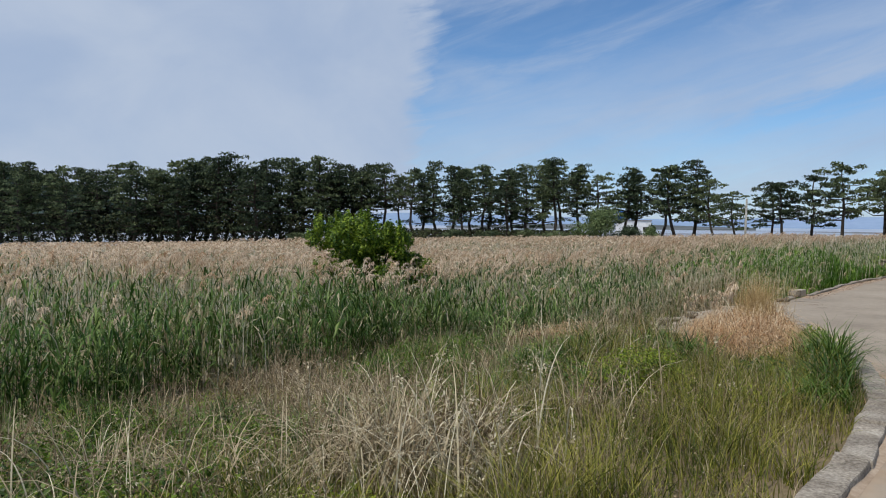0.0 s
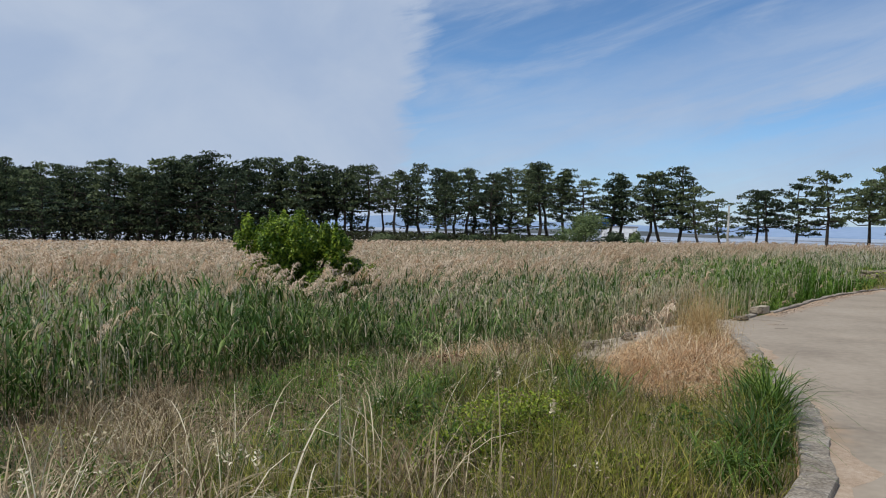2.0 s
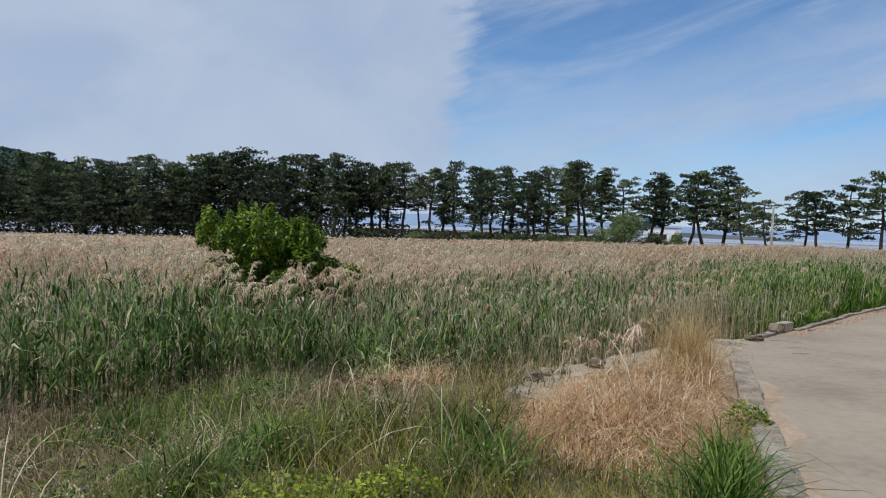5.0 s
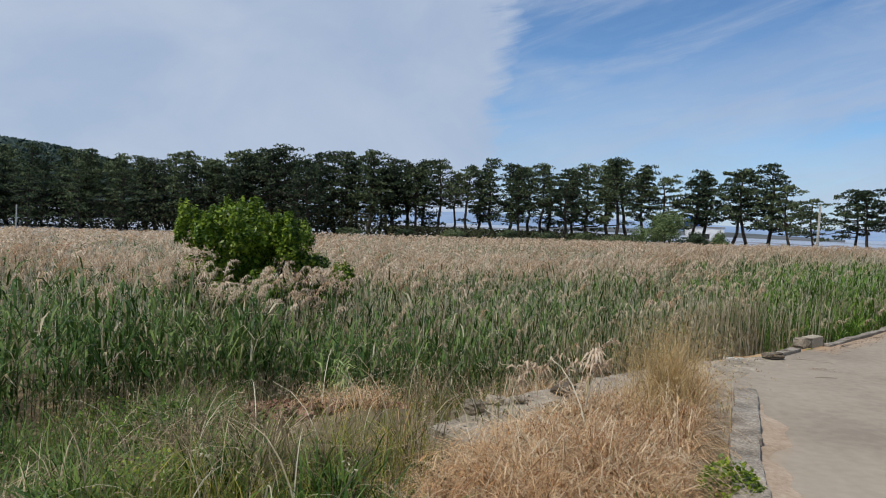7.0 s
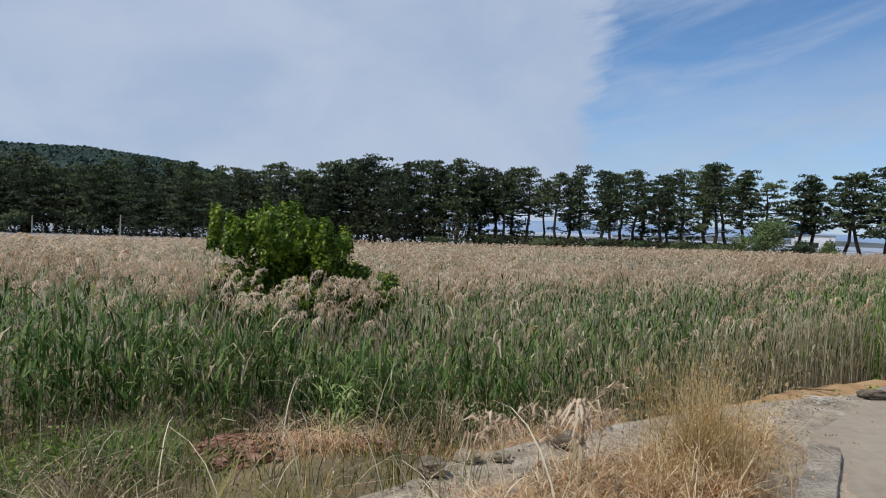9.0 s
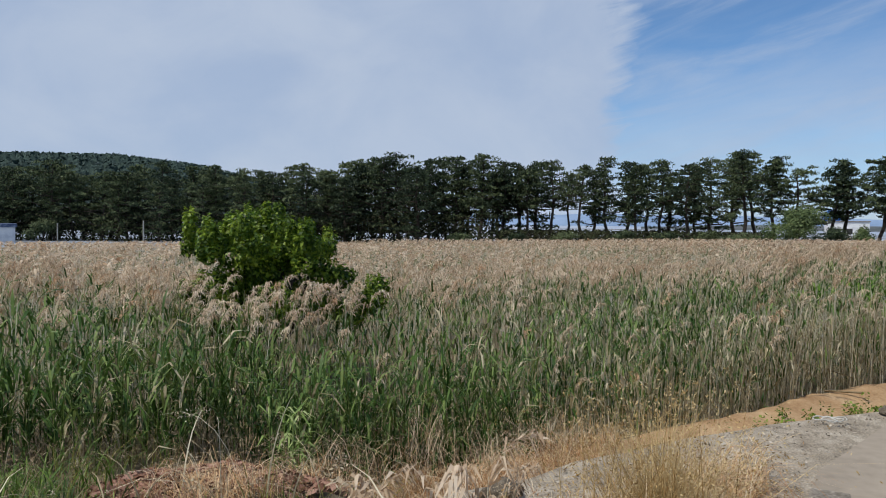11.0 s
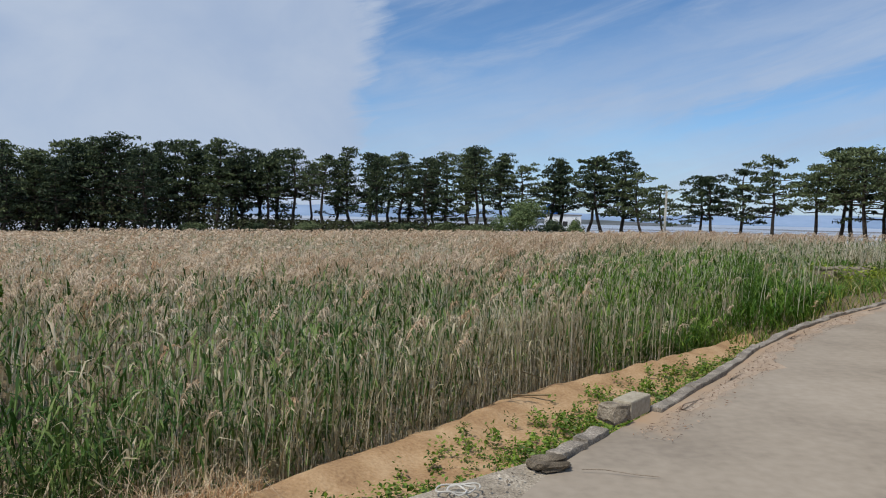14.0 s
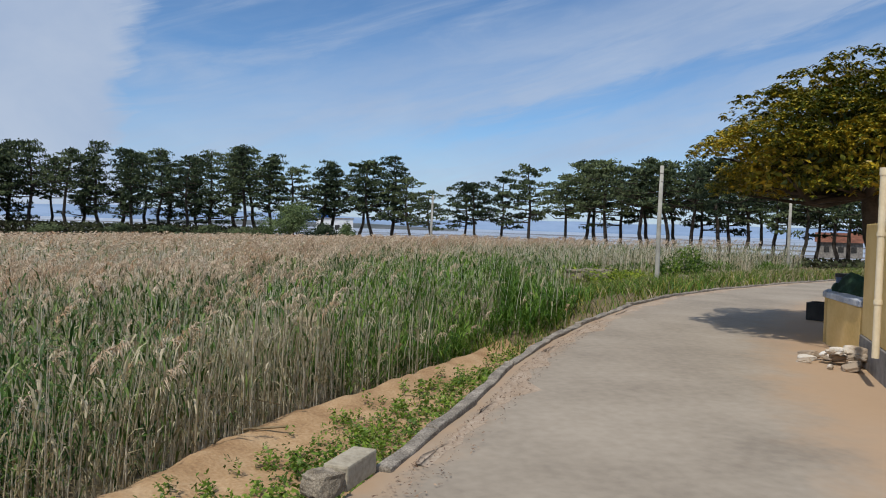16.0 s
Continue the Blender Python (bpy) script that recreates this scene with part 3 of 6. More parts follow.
def plant(name, density, x0, x1, y0, y1, e0, e1, leaves, round_stem, thick, label, bits, low=0.16, segs=2, skirt=0):
    x, y = scatter(int(density * (x1 - x0) * (y1 - y0)), x0, x1, y0, y1)
    e, _ = offset_from(EDGE, x, y)
    jag = lumps(x, y, 1.7, 0.25)
    keep = (e + jag > e0) & (e < e1) & (np.hypot(x - 4, y - 10) < 88 + 6 * np.sin(x * 0.11)) & (tree_line(x, y) < -6) & (np.hypot(x - BUSH_AT[0], y - BUSH_AT[1]) > 0.9)
    x, y, e = x[keep], y[keep], e[keep]
    far = np.hypot(x - 4, y - 10)
    g = np.clip(green_zone(x, y) + rng.uniform(-0.6, 0.6, len(x)) * (green_zone(x, y) > 0.02), 0, 1)
    # left of the sand the front rows are leafy and green, by the sand they are bare dry stems
    front = step(6.5, 1.0, e)
    leafy = step(5.4, 1.4, x - 0.4 * (y - 17))
    fresh = np.clip(0.33 + 0.45 * leafy * step(12, 4, e) + lumps(x, y, 0.35, 0.18) - 0.30 * front * (1 - leafy), 0.05, 0.79)
    # before the belt the stems are dry below and green above, and carry no plumes
    fringe = step(7.0, 9.5, x) * step(6.0, 3.5, e) * (g <= 0.5)
    fresh = np.where(g > 0.5, 0.95, np.maximum(fresh, 0.58 * fringe))
    az = np.degrees(np.arctan2(5 - x, y - 10))
    end = np.interp(az, [-45, -40, -25, -18, -10, 0], [2.5, 2.4, 1.85, 1.62, 1.45, 1.32])
    tall = np.where(far < 20, np.interp(far, [8, 20], [1.95, 2.0]), 2.0 + (end - 2.0) * np.clip((far - 20) / 68, 0, 1)) * rng.uniform(0.78, 1.08, len(x))
    tall *= 1 - 0.14 * fringe
    tall *= 1 - 0.50 * front * leafy * rng.uniform(0.2, 1.0, len(x))
    # the young green belt stands lower, level along its top
    tall = np.where(g > 0.5, np.clip(0.24 + 0.16 * rng.uniform(-1, 1, len(x)) - height(x, y), 0.45, 1.9), tall)
    tall = np.where(g > 0.5, tall * (0.42 + 0.58 * step(-0.3, 3.2, e)), tall)
    plume = np.clip(0.80 - 0.20 * front * leafy - 0.58 * front, 0.04, 1) * (1 - 0.97 * g) * (1 - 0.92 * fringe) * np.clip(0.75 + 1.2 * lumps(x, y, 0.5, 0.5), 0.35, 1.0)
    plume = plume * (0.78 + 0.22 * step(3.0, 8.0, e))
    plume = plume * (1 - 0.5 * leafy * step(9.0, 4.0, e))
    bare = (1 - leafy) * step(14, 4, e) * (1 - g)
    return reed_bed(name, x, y, tall, leaves, plume, fresh, round_stem, thick=thick, label=label, bits=bits, bare=bare, thin=0.42 * bare, wide=1 + 0.25 * leafy * step(12, 4, e) + 0.3 * g, leaf_len=0.42 + 0.04 * (leaves > 4), low=low, segs=segs, skirt=skirt)


plant("reed_bed", 31, -14, 20, 0, 42, 0.0, 2.4, 8, True, 1.2, "green reeds with pale dry stems at the edge of the field", 42, 0.07, 2, 4)
plant("reed_bed", 26, 20, 50, 28, 58, 0.0, 2.4, 6, False, 1.6, "lush green reeds beside the shoulder of the lane", 10)
plant("reed_bed", 11.5, -24, 34, -2, 62, 2.4, 13, 5, False, 1.6, "tall reeds with pale feathery plumes", 34, 0.35)
plant("reed_bed", 5, -55, 60, -4, 90, 13, 34, 2, False, 2.2, "dense reeds with tan plumes", 12, 0.5, 1)
plant("reed_bed", 3.2, -110, 90, 0, 110, 34, 100, 1, False, 3.5, "far reeds with tan plumes", 7, 0.5, 1)
plant("reed_bed", 24, 2, 15, 17, 31, -0.16, 0.55, 6, True, 1.15, "pale dry reed stems rooted behind the lip of the sand", 26, 0.06, 2, 5)

# tall plumed reeds before the bush
n = 120
x, y = BUSH_AT[0] + rng.uniform(-1.9, 2.6, n), BUSH_AT[1] - 1.25 - rng.uniform(0, 1.6, n)
reed_bed("reed_bed", x, y, rng.uniform(1.5, 2.25, n), 5, np.full(n, 0.95), np.full(n, 0.5), True, label="tall reeds with heavy pale plumes before the bush", bits=44, bare=np.zeros(n), thick=1.2, low=0.2)
# one clump of pale, broad-leaved shoots
n = 11
x, y = 0.46 + rng.normal(0, 0.14, n), 15.75 + rng.normal(0, 0.14, n)
shoots = Soup()
for k in range(6):
    h = height(x, y) + 0.25 + 0.11 * k + rng.uniform(0, 0.1, n)
    a = rng.uniform(0, 6.28, n)
    ln = rng.uniform(0.18, 0.36, n)
    root = np.stack([x, y, h], axis=1)
    p1, p2 = root + unit(a) * (ln * 0.5)[:, None], root + unit(a) * ln[:, None]
    p1[:, 2] += ln * 0.35
    p2[:, 2] += ln * rng.uniform(-0.1, 0.35, n)
    strips(shoots, np.stack([root, p1, p2], axis=1), unit(a + np.pi / 2), np.stack([np.full(n, 0.014), np.full(n, 0.030), np.full(n, 0.003)], axis=1), 0)
stem = np.stack([np.stack([x, y, height(x, y)], axis=1), np.stack([x, y, height(x, y) + 0.85], axis=1)], axis=1)
tubes(shoots, stem, np.full((n, 2), 0.005), 0, 4)
M_SHOOT = material("pale_shoot", three((0.13, 0.22, 0.05), (0.24, 0.34, 0.09), (0.40, 0.48, 0.20)), 1.2, per_island=0.6, rough=0.5, through_light=0.3)
stuff("pale_shoots", shoots, [M_SHOOT], "clump of pale green broad-leaved shoots before the reeds", "shoots")


# ---- pines along the shore ----
def pine_parts(seed, tall, crown_low, spread, pads, lean=0.0, tuft=0.54, per_pad=25, cone=0.0):
    """Trunk with limbs, and flat layered pads of needles."""
    r = np.random.default_rng(seed)
    wood, crown = Soup(), Soup()
    k = 9
    f = np.linspace(0, 1, k)
    bend = np.cumsum(r.normal(0, 0.05 * tall, (k, 2)) * 0.35, axis=0)
    trunk = np.zeros((k, 3))
    trunk[:, 0] = bend[:, 0] + lean * tall * f ** 1.2
    trunk[:, 1] = bend[:, 1]
    trunk[:, 2] = tall * 0.95 * f
    trunk[0, :2] = 0
    limb(wood, trunk, 0.021 * tall * (1.0 - 0.86 * f) + 0.02, 0, 7)
    for i in range(pads):
        g = (i + r.uniform(0, 0.9)) / pads
        h = crown_low + (0.98 - crown_low) * g
        t = min(h, 0.97) * (k - 1)
        j = int(t)
        root = trunk[j] + (trunk[min(j + 1, k - 1)] - trunk[j]) * (t - j)
        a = i * 2.4 + r.uniform(-0.7, 0.7)
        full = (1.0 - 0.75 * g) if cone else math.sqrt(max(0.0, 1.0 - (g * 1.02 - 0.22) ** 2 / 0.66))
        reach = spread * tall * max(full, 0.12) * r.uniform(0.35, 1.2)
        tip = root + np.array([math.cos(a) * reach, math.sin(a) * reach, r.uniform(-0.02, 0.30) * reach])
        mid = (root + tip) / 2 + np.array([0, 0, -0.06 * reach]) + r.normal(0, 0.05 * reach, 3)
        limb(wood, [root, mid, tip], [0.010 * tall * (1.2 - h), 0.007 * tall * (1.2 - h), 0.03], 0, 5)
        for c in range(5):
            q = root + (tip - root) * (0.25 + 0.19 * c) + r.normal(0, 0.036 * tall, 3) * np.array([1, 1, 0.45])
            w = tall * r.uniform(0.034, 0.078)
            n = int(per_pad * r.uniform(0.6, 1.3) * (w / (0.06 * tall)))
            rad = np.sqrt(r.uniform(0, 1, n)) * w
            ang = r.uniform(0, 2 * np.pi, n)
            p = np.stack([q[0] + rad * np.cos(ang), q[1] + rad * np.sin(ang), q[2] + 0.46 * w * (1 - (rad / w) ** 2) * r.uniform(0.1, 1.0, n) + r.normal(0, 0.08 * w, n)], axis=1)
            nr = r.normal(0, 0.8, (n, 3)) + np.stack([0.6 * np.cos(ang) * rad / w, 0.6 * np.sin(ang) * rad / w, np.full(n, 0.35)], axis=1)
            flakes(crown, p, nr, tuft * r.uniform(0.6, 1.5, n), 0.36, 0)
    return wood.mesh("trunk", [M_BARK], smooth=True), crown.mesh("crown", [M_NEEDLE])


PINE_KINDS = []
for i, (tall, low, spread, pads, lean, cone) in enumerate([
        (16, 0.44, 0.38, 24, 0.02, 0), (15, 0.46, 0.42, 23, -0.05, 0), (17, 0.50, 0.36, 23, 0.04, 0), (14, 0.44, 0.44, 23, -0.02, 0), (15.5, 0.10, 0.38, 30, 0.0, 0),
        (13, 0.36, 0.48, 22, 0.07, 0), (16.5, 0.26, 0.30, 28, 0.0, 1), (12, 0.30, 0.46, 20, -0.08, 0), (15, 0.32, 0.30, 26, 0.02, 1)]):
    PINE_KINDS.append((tall, pine_parts(40 + i, tall, low, spread, pads, lean, cone=cone)))

ROW_AZ = [-65, -50, -35, -25, -15, 0, 20, 40, 60]
ROW_D = [80, 85, 100, 120, 140, 146, 150, 165, 190]
TOP_AZ = [-60, -46, -42, -40, -38, -36, -33, -31, -29.5, -28, -25.4, -22.5, -21, -18.6, -17, -15.3, -12.8, -10.7, -9, -7.5, -6, -4, -2, 0, 5, 11, 13, 17, 20, 24, 28, 31, 40, 60]
TOP_TAN = [0.07, 0.075, 0.08, 0.09, 0.095, 0.098, 0.094, 0.10, 0.09, 0.072, 0.079, 0.062, 0.056, 0.044, 0.060, 0.087, 0.080, 0.079, 0.066, 0.068, 0.090, 0.094, 0.096, 0.086,
           0.083, 0.085, 0.088, 0.086, 0.091, 0.086, 0.076, 0.072, 0.068, 0.06]


def from_view(az, dist):
    return 5 - math.sin(radians(az)) * dist, 10 + math.cos(radians(az)) * dist


def ground_at(x, y):
    return float(height(np.array([x]), np.array([y]))[0])


r_tree = random.Random(5)


def pine(az, back=0.0, rise=1.0, kind=None, label="dark green coastal pine with a bare trunk and layered crown"):
    dist = float(np.interp(az, ROW_AZ, ROW_D)) + back
    x, y = from_view(az, dist)
    gz = ground_at(x, y) - 0.15
    tall = (1.6 + (float(np.interp(az, TOP_AZ, TOP_TAN)) * 1.04 + 0.004) * dist * rise - gz)
    kind = r_tree.choice((0, 1, 2, 3, 4, 4, 5, 6, 8)) if kind is None else kind
    base, (wood, crown) = PINE_KINDS[kind]
    ob = thing("pine_tree", (x, y, gz), label, "tree", "pines along the shore")
    k = tall / base
    ob.scale = (k * r_tree.uniform(0.92, 1.1), k * r_tree.uniform(0.92, 1.1), k)
    ob.rotation_euler = (0, 0, r_tree.uniform(0, 6.28))
    part("trunk", wood, None, ob)
    part("crown", crown, None, ob)
    return ob


for az, kind in ((-7.4, 5), (-9.2, 7), (-10.7, 8), (-12.6, 3), (-13.9, 7), (-15.3, 6), (-16.8, 7), (-18.4, 7), (-20.6, 5), (-21.6, 3), (-23.2, 7), (-25.4, 5), (-28.0, 3)):
    pine(az, r_tree.uniform(-3, 3), 1.0, kind)
az = -29.6
while az > -56:
    pine(az, r_tree.uniform(-3, 2), r_tree.uniform(0.9, 1.0), r_tree.choice((0, 1, 2, 3, 5)))
    pine(az - 0.8, r_tree.uniform(6, 12), r_tree.uniform(0.8, 0.98), r_tree.choice((1, 2, 3, 5)))
    az -= r_tree.uniform(1.5, 2.3)
az = -5.9
while az < 55:
    pine(az, r_tree.uniform(-4, 2), r_tree.uniform(0.84, 1.06), r_tree.choice((4, 4, 0, 6)) if az > 12 else None)
    pine(az + r_tree.uniform(0.4, 1.2), r_tree.uniform(6, 12), r_tree.uniform(0.75, 1.0))
    if az > 11:
        pine(az + r_tree.uniform(0.2, 1.6), r_tree.uniform(2, 8), r_tree.uniform(0.7, 0.95), r_tree.choice((4, 6, 0)))
    if az > 18 and r_tree.random() < 0.6:
        pine(az + r_tree.uniform(0, 1.4), r_tree.uniform(-9, -4), r_tree.uniform(0.62, 0.85), 4)
    az += r_tree.uniform(1.6, 2.3)


# ---- shrubs ----
def leafy(soup, centre, radii, n, size, r, flat=0.0, inner=0.35):
    """Leaves filling a lump, thicker towards its skin."""
    d = r.normal(size=(n, 3))
    d /= np.linalg.norm(d, axis=1)[:, None]
    rad = r.uniform(inner, 1.0, n) ** 0.5
    p = np.asarray(centre) + d * rad[:, None] * np.asarray(radii) * (1 + 0.18 * np.sin(d[:, 0] * 7 + d[:, 1] * 5))[:, None]
    nr = d + r.normal(0, 0.55, (n, 3)) + np.array([0, 0, 0.5])
    flakes(soup, p, nr, size * r.uniform(0.6, 1.4, n), 0.55, 0)


def shrub(name, at, lumps_list, per_lump, leaf, mat, label, seed, category="shrub", stems=7, spread=1.0, group=""):
    r = np.random.default_rng(seed)
    ob = thing(name, at, label, category, group)
    wood, crown = Soup(), Soup()
    for c, rad in lumps_list:
        leafy(crown, c, rad, int(per_lump * (rad[0] * rad[2]) ** 0.9), leaf, r)
    for i in range(stems):
        c, rad = lumps_list[i % len(lumps_list)]
        top = np.array(c) + r.normal(0, 0.2, 3) * np.array(rad)
        foot = np.array([r.normal(0, 0.12 * spread), r.normal(0, 0.12 * spread), -0.1])
        mid = (foot + top) / 2 + r.normal(0, 0.12 * spread, 3)
        limb(wood, [foot, mid, top], [0.05 * spread, 0.035 * spread, 0.012], 0, 5)
    part("trunk", wood.mesh("trunk", [M_BARK], smooth=True), None, ob)
    part("crown", crown.mesh("crown", [mat]), None, ob)
    return ob


M_SPRAY = material("bright_bush_leaf", three((0.035, 0.080, 0.006), (0.105, 0.185, 0.014), (0.25, 0.34, 0.035)), 1.9, per_island=0.8, rough=0.45, through_light=0.35)
BUSH_Z = ground_at(*BUSH_AT)
bush_lumps = []
r_b = np.random.default_rng(21)
crest = 2.08 - BUSH_Z
for i in range(40):
    a, u = r_b.uniform(0, 6.28), r_b.uniform(0.05, 1.0) ** 0.55
    rr = r_b.uniform(0.24, 0.46)
    hz = 0.75 + (crest - 1.25) * (1 - 0.22 * u ** 3) * r_b.uniform(0.12, 1.0) ** 0.7
    bush_lumps.append(((math.cos(a) * u * 1.45, math.sin(a) * u * 1.35, hz), (rr * 1.15, rr * 1.15, rr * 0.8)))
# upright sprays that break the outline
for i in range(46):
    a, u = r_b.uniform(0, 6.28), r_b.uniform(0.0, 1.0) ** 0.5
    rr = r_b.uniform(0.10, 0.17)
    hz = 1.2 + (crest - 1.25) * (1 - 0.22 * u ** 3) * r_b.uniform(0.72, 1.0)
    bush_lumps.append(((math.cos(a) * u * 1.62, math.sin(a) * u * 1.5, hz), (rr, rr, rr * 1.9)))
for i in range(16):
    q = r_b.uniform(0, 1)
    bush_lumps.append(((1.1 + 0.95 * q, 0.35 + 0.6 * q + r_b.normal(0, 0.25), 2.1 - 0.5 * q + r_b.uniform(-0.5, 0.45)), (0.28, 0.28, 0.24)))
shrub("bush", (BUSH_AT[0], BUSH_AT[1], BUSH_Z), bush_lumps, 4300, 0.088, M_SPRAY, "bright green leafy bush standing alone among the reeds", 3, "bush", 24, 1.4)


def far_shrub(az, dist, wide, tall, mat, label, seed):
    x, y = from_view(az, dist)
    r = np.random.default_rng(seed)
    ls = []
    for i in range(9):
        u, a = r.uniform(0, 1), r.uniform(0, 6.28)
        ls.append(((math.cos(a) * u * wide * 0.36, math.sin(a) * u * wide * 0.3, tall * (0.30 + 0.45 * (1 - u * u) * r.uniform(0.6, 1.1))), (wide * 0.2, wide * 0.2, tall * 0.2)))
    shrub("shrub", (x, y, ground_at(x, y) - 0.1), ls, 190, 0.36, mat, label, seed, "shrub", 5, 2.0, "shrubs below the pines")


M_PALE = material("pale_conifer", three((0.05, 0.085, 0.03), (0.10, 0.15, 0.055), (0.18, 0.23, 0.09)), 0.5, per_island=0.7, rough=0.7, through_light=0.15)
far_shrub(-7.6, 132, 13.0, 8.6, M_PALE, "pale green conifer shrub spreading at the edge of the reeds", 51)
far_shrub(-9.9, 130, 8.0, 3.9, M_NEEDLE, "dark green shrub at the edge of the reeds", 52)
far_shrub(-11.6, 128, 4.2, 4.6, M_PALE, "thin pale shrub below the pines", 53)
for i, (az, w, h) in enumerate(((1.5, 8, 3.4), (4.4, 7, 3.0), (8.6, 8, 2.6), (-1.6, 7, 3.2), (-4.2, 8, 3.0), (12.5, 6, 2.4), (17, 7, 2.6), (-32.5, 5, 1.8), (-34.5, 5, 2.0), (-30.6, 4, 1.6), (47, 9, 5), (50, 10, 6))):
    far_shrub(az, float(np.interp(az, ROW_AZ, ROW_D)) - 8, w, h, M_NEEDLE, "dark low shrub below the pines", 60 + i)

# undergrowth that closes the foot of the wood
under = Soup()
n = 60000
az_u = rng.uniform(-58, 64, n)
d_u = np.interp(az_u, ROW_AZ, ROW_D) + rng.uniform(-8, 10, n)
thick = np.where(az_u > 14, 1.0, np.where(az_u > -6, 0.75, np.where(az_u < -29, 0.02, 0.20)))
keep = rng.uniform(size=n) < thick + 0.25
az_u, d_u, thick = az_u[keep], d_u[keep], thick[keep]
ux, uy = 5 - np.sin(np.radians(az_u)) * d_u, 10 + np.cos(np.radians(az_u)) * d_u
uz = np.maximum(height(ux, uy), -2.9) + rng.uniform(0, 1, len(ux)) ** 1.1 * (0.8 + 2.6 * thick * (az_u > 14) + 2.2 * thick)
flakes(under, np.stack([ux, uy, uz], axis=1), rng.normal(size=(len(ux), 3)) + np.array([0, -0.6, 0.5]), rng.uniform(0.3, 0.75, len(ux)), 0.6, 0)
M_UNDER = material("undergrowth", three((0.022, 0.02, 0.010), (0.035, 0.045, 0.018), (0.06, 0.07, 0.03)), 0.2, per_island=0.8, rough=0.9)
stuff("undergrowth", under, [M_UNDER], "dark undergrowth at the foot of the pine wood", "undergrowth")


# ---- wooded hill, far shore ----
def build_hill():
    az = np.linspace(20, 100, 70)
    rr = np.linspace(330, 1300, 26)
    prof = np.interp(az, [20, 25, 30, 33, 37, 42, 47, 55, 70, 100], [0.0, 0.02, 0.042, 0.058, 0.072, 0.079, 0.077, 0.072, 0.06, 0.03])
    A, R = np.meshgrid(np.radians(az), rr)
    P = np.meshgrid(prof, rr)[0]
    Z = P * 720 * np.exp(-((R - 720) / 300) ** 2) - 3 + 1.5 * np.sin(A * 60) * P * 10
    X, Y = 5 - np.sin(A) * R, 10 + np.cos(A) * R
    soup = Soup()
    ny, nx = X.shape
    i = (np.arange(ny - 1)[:, None] * nx + np.arange(nx - 1)[None, :]).ravel()
    soup.add(np.stack([X, Y, Z], axis=-1), np.stack([i, i + 1, i + nx + 1, i + nx], axis=1), 0)
    k = 36000
    a2 = np.radians(rng.uniform(22, 75, k))
    r2 = rng.uniform(380, 800, k)
    z2 = np.interp(np.degrees(a2), az, prof) * 720 * np.exp(-((r2 - 720) / 300) ** 2) - 3 + rng.uniform(-1, 3.5, k)
    flakes(soup, np.stack([5 - np.sin(a2) * r2, 10 + np.cos(a2) * r2, z2], axis=1), rng.normal(0, 0.6, (k, 3)) + np.array([0.2, -0.7, 0.7]), rng.uniform(2.0, 4.5, k), 0.7, 0)
    tagged(new("hill", soup.mesh("hill", [M_HILL])), "wooded hill rising beyond the pine belt", "hill", kind="structure")


build_hill()


def ridge_backdrop(name, dist, az0, az1, seed, top, mat, label):
    az = np.linspace(az0, az1, 90)
    r = np.random.default_rng(seed)
    ph = r.uniform(0, 6.28, 5)
    h = sum(np.sin(np.radians(az) * f + p) / (1 + 0.12 * f) for f, p in zip((7, 13, 23, 41, 70), ph))
    h = top * (0.62 + 0.16 * h) * step(az0, az0 - 9, az) * step(az1, az1 + 9, az) if az0 > az1 else h
    a = np.radians(az)
    rows = [np.stack([5 - np.sin(a) * d, 10 + np.cos(a) * d, z], axis=1) for d, z in ((dist, np.full(90, -3.0)), (dist + 0.12 * dist, np.maximum(h, -2.0)), (dist + 0.5 * dist, np.full(90, -3.0)))]
    v = np.concatenate(rows)
    i = np.concatenate([np.arange(89), np.arange(89) + 90])
    soup = Soup()
    soup.add(v, np.stack([i, i + 1, i + 91, i + 90], axis=1), 0)
    tagged(new(name, soup.mesh(name, [mat], smooth=True)), label, "hills", kind="structure")


# the far ridge gets its haze from its painted blue, not from air
ridge_backdrop("backdrop", 2600, 30, -75, 3, 58, M_FARHILL, "hills across the bay with distance haze painted in as blue")
M_SPIT = material("far_spit", three((0.05, 0.06, 0.06), (0.09, 0.10, 0.10), (0.14, 0.15, 0.15)), 0.02, rough=0.9)
ridge_backdrop("backdrop", 900, 3, -20, 8, 5, M_SPIT, "low dark spit of land across the water")

# mud flats laid bare by the tide
flats = Soup()
for i in range(46):
    a, d = rng.uniform(-62, 40), 175 + 700 * rng.uniform(0, 1) ** 1.6
    cx, cy = from_view(a, d)
    long, wide = d * rng.uniform(0.05, 0.20), d * rng.uniform(0.012, 0.05)
    ang = np.linspace(0, 2 * np.pi, 20, endpoint=False)
    wob = 1 + 0.3 * np.sin(ang * 3 + i) + 0.15 * np.sin(ang * 5 + 2 * i)
    ca, sa = math.cos(radians(a)), math.sin(radians(a))
    ox, oy = np.cos(ang) * long * wob, np.sin(ang) * wide * wob
    ring = np.stack([cx + ox * ca - oy * sa, cy + ox * sa + oy * ca, np.full(20, -2.72)], axis=1)
    v = np.concatenate([[(cx, cy, -2.50)], ring])
    j = np.arange(0, 20, 2)
    flats.add(v, np.stack([np.zeros(10, int), j + 1, j + 2, (j + 2) % 20 + 1], axis=1), 0)
tagged(new("mud_flats", flats.mesh("mud_flats", [M_MUD])), "dark mud banks laid bare by the tide", "mud", kind="structure")


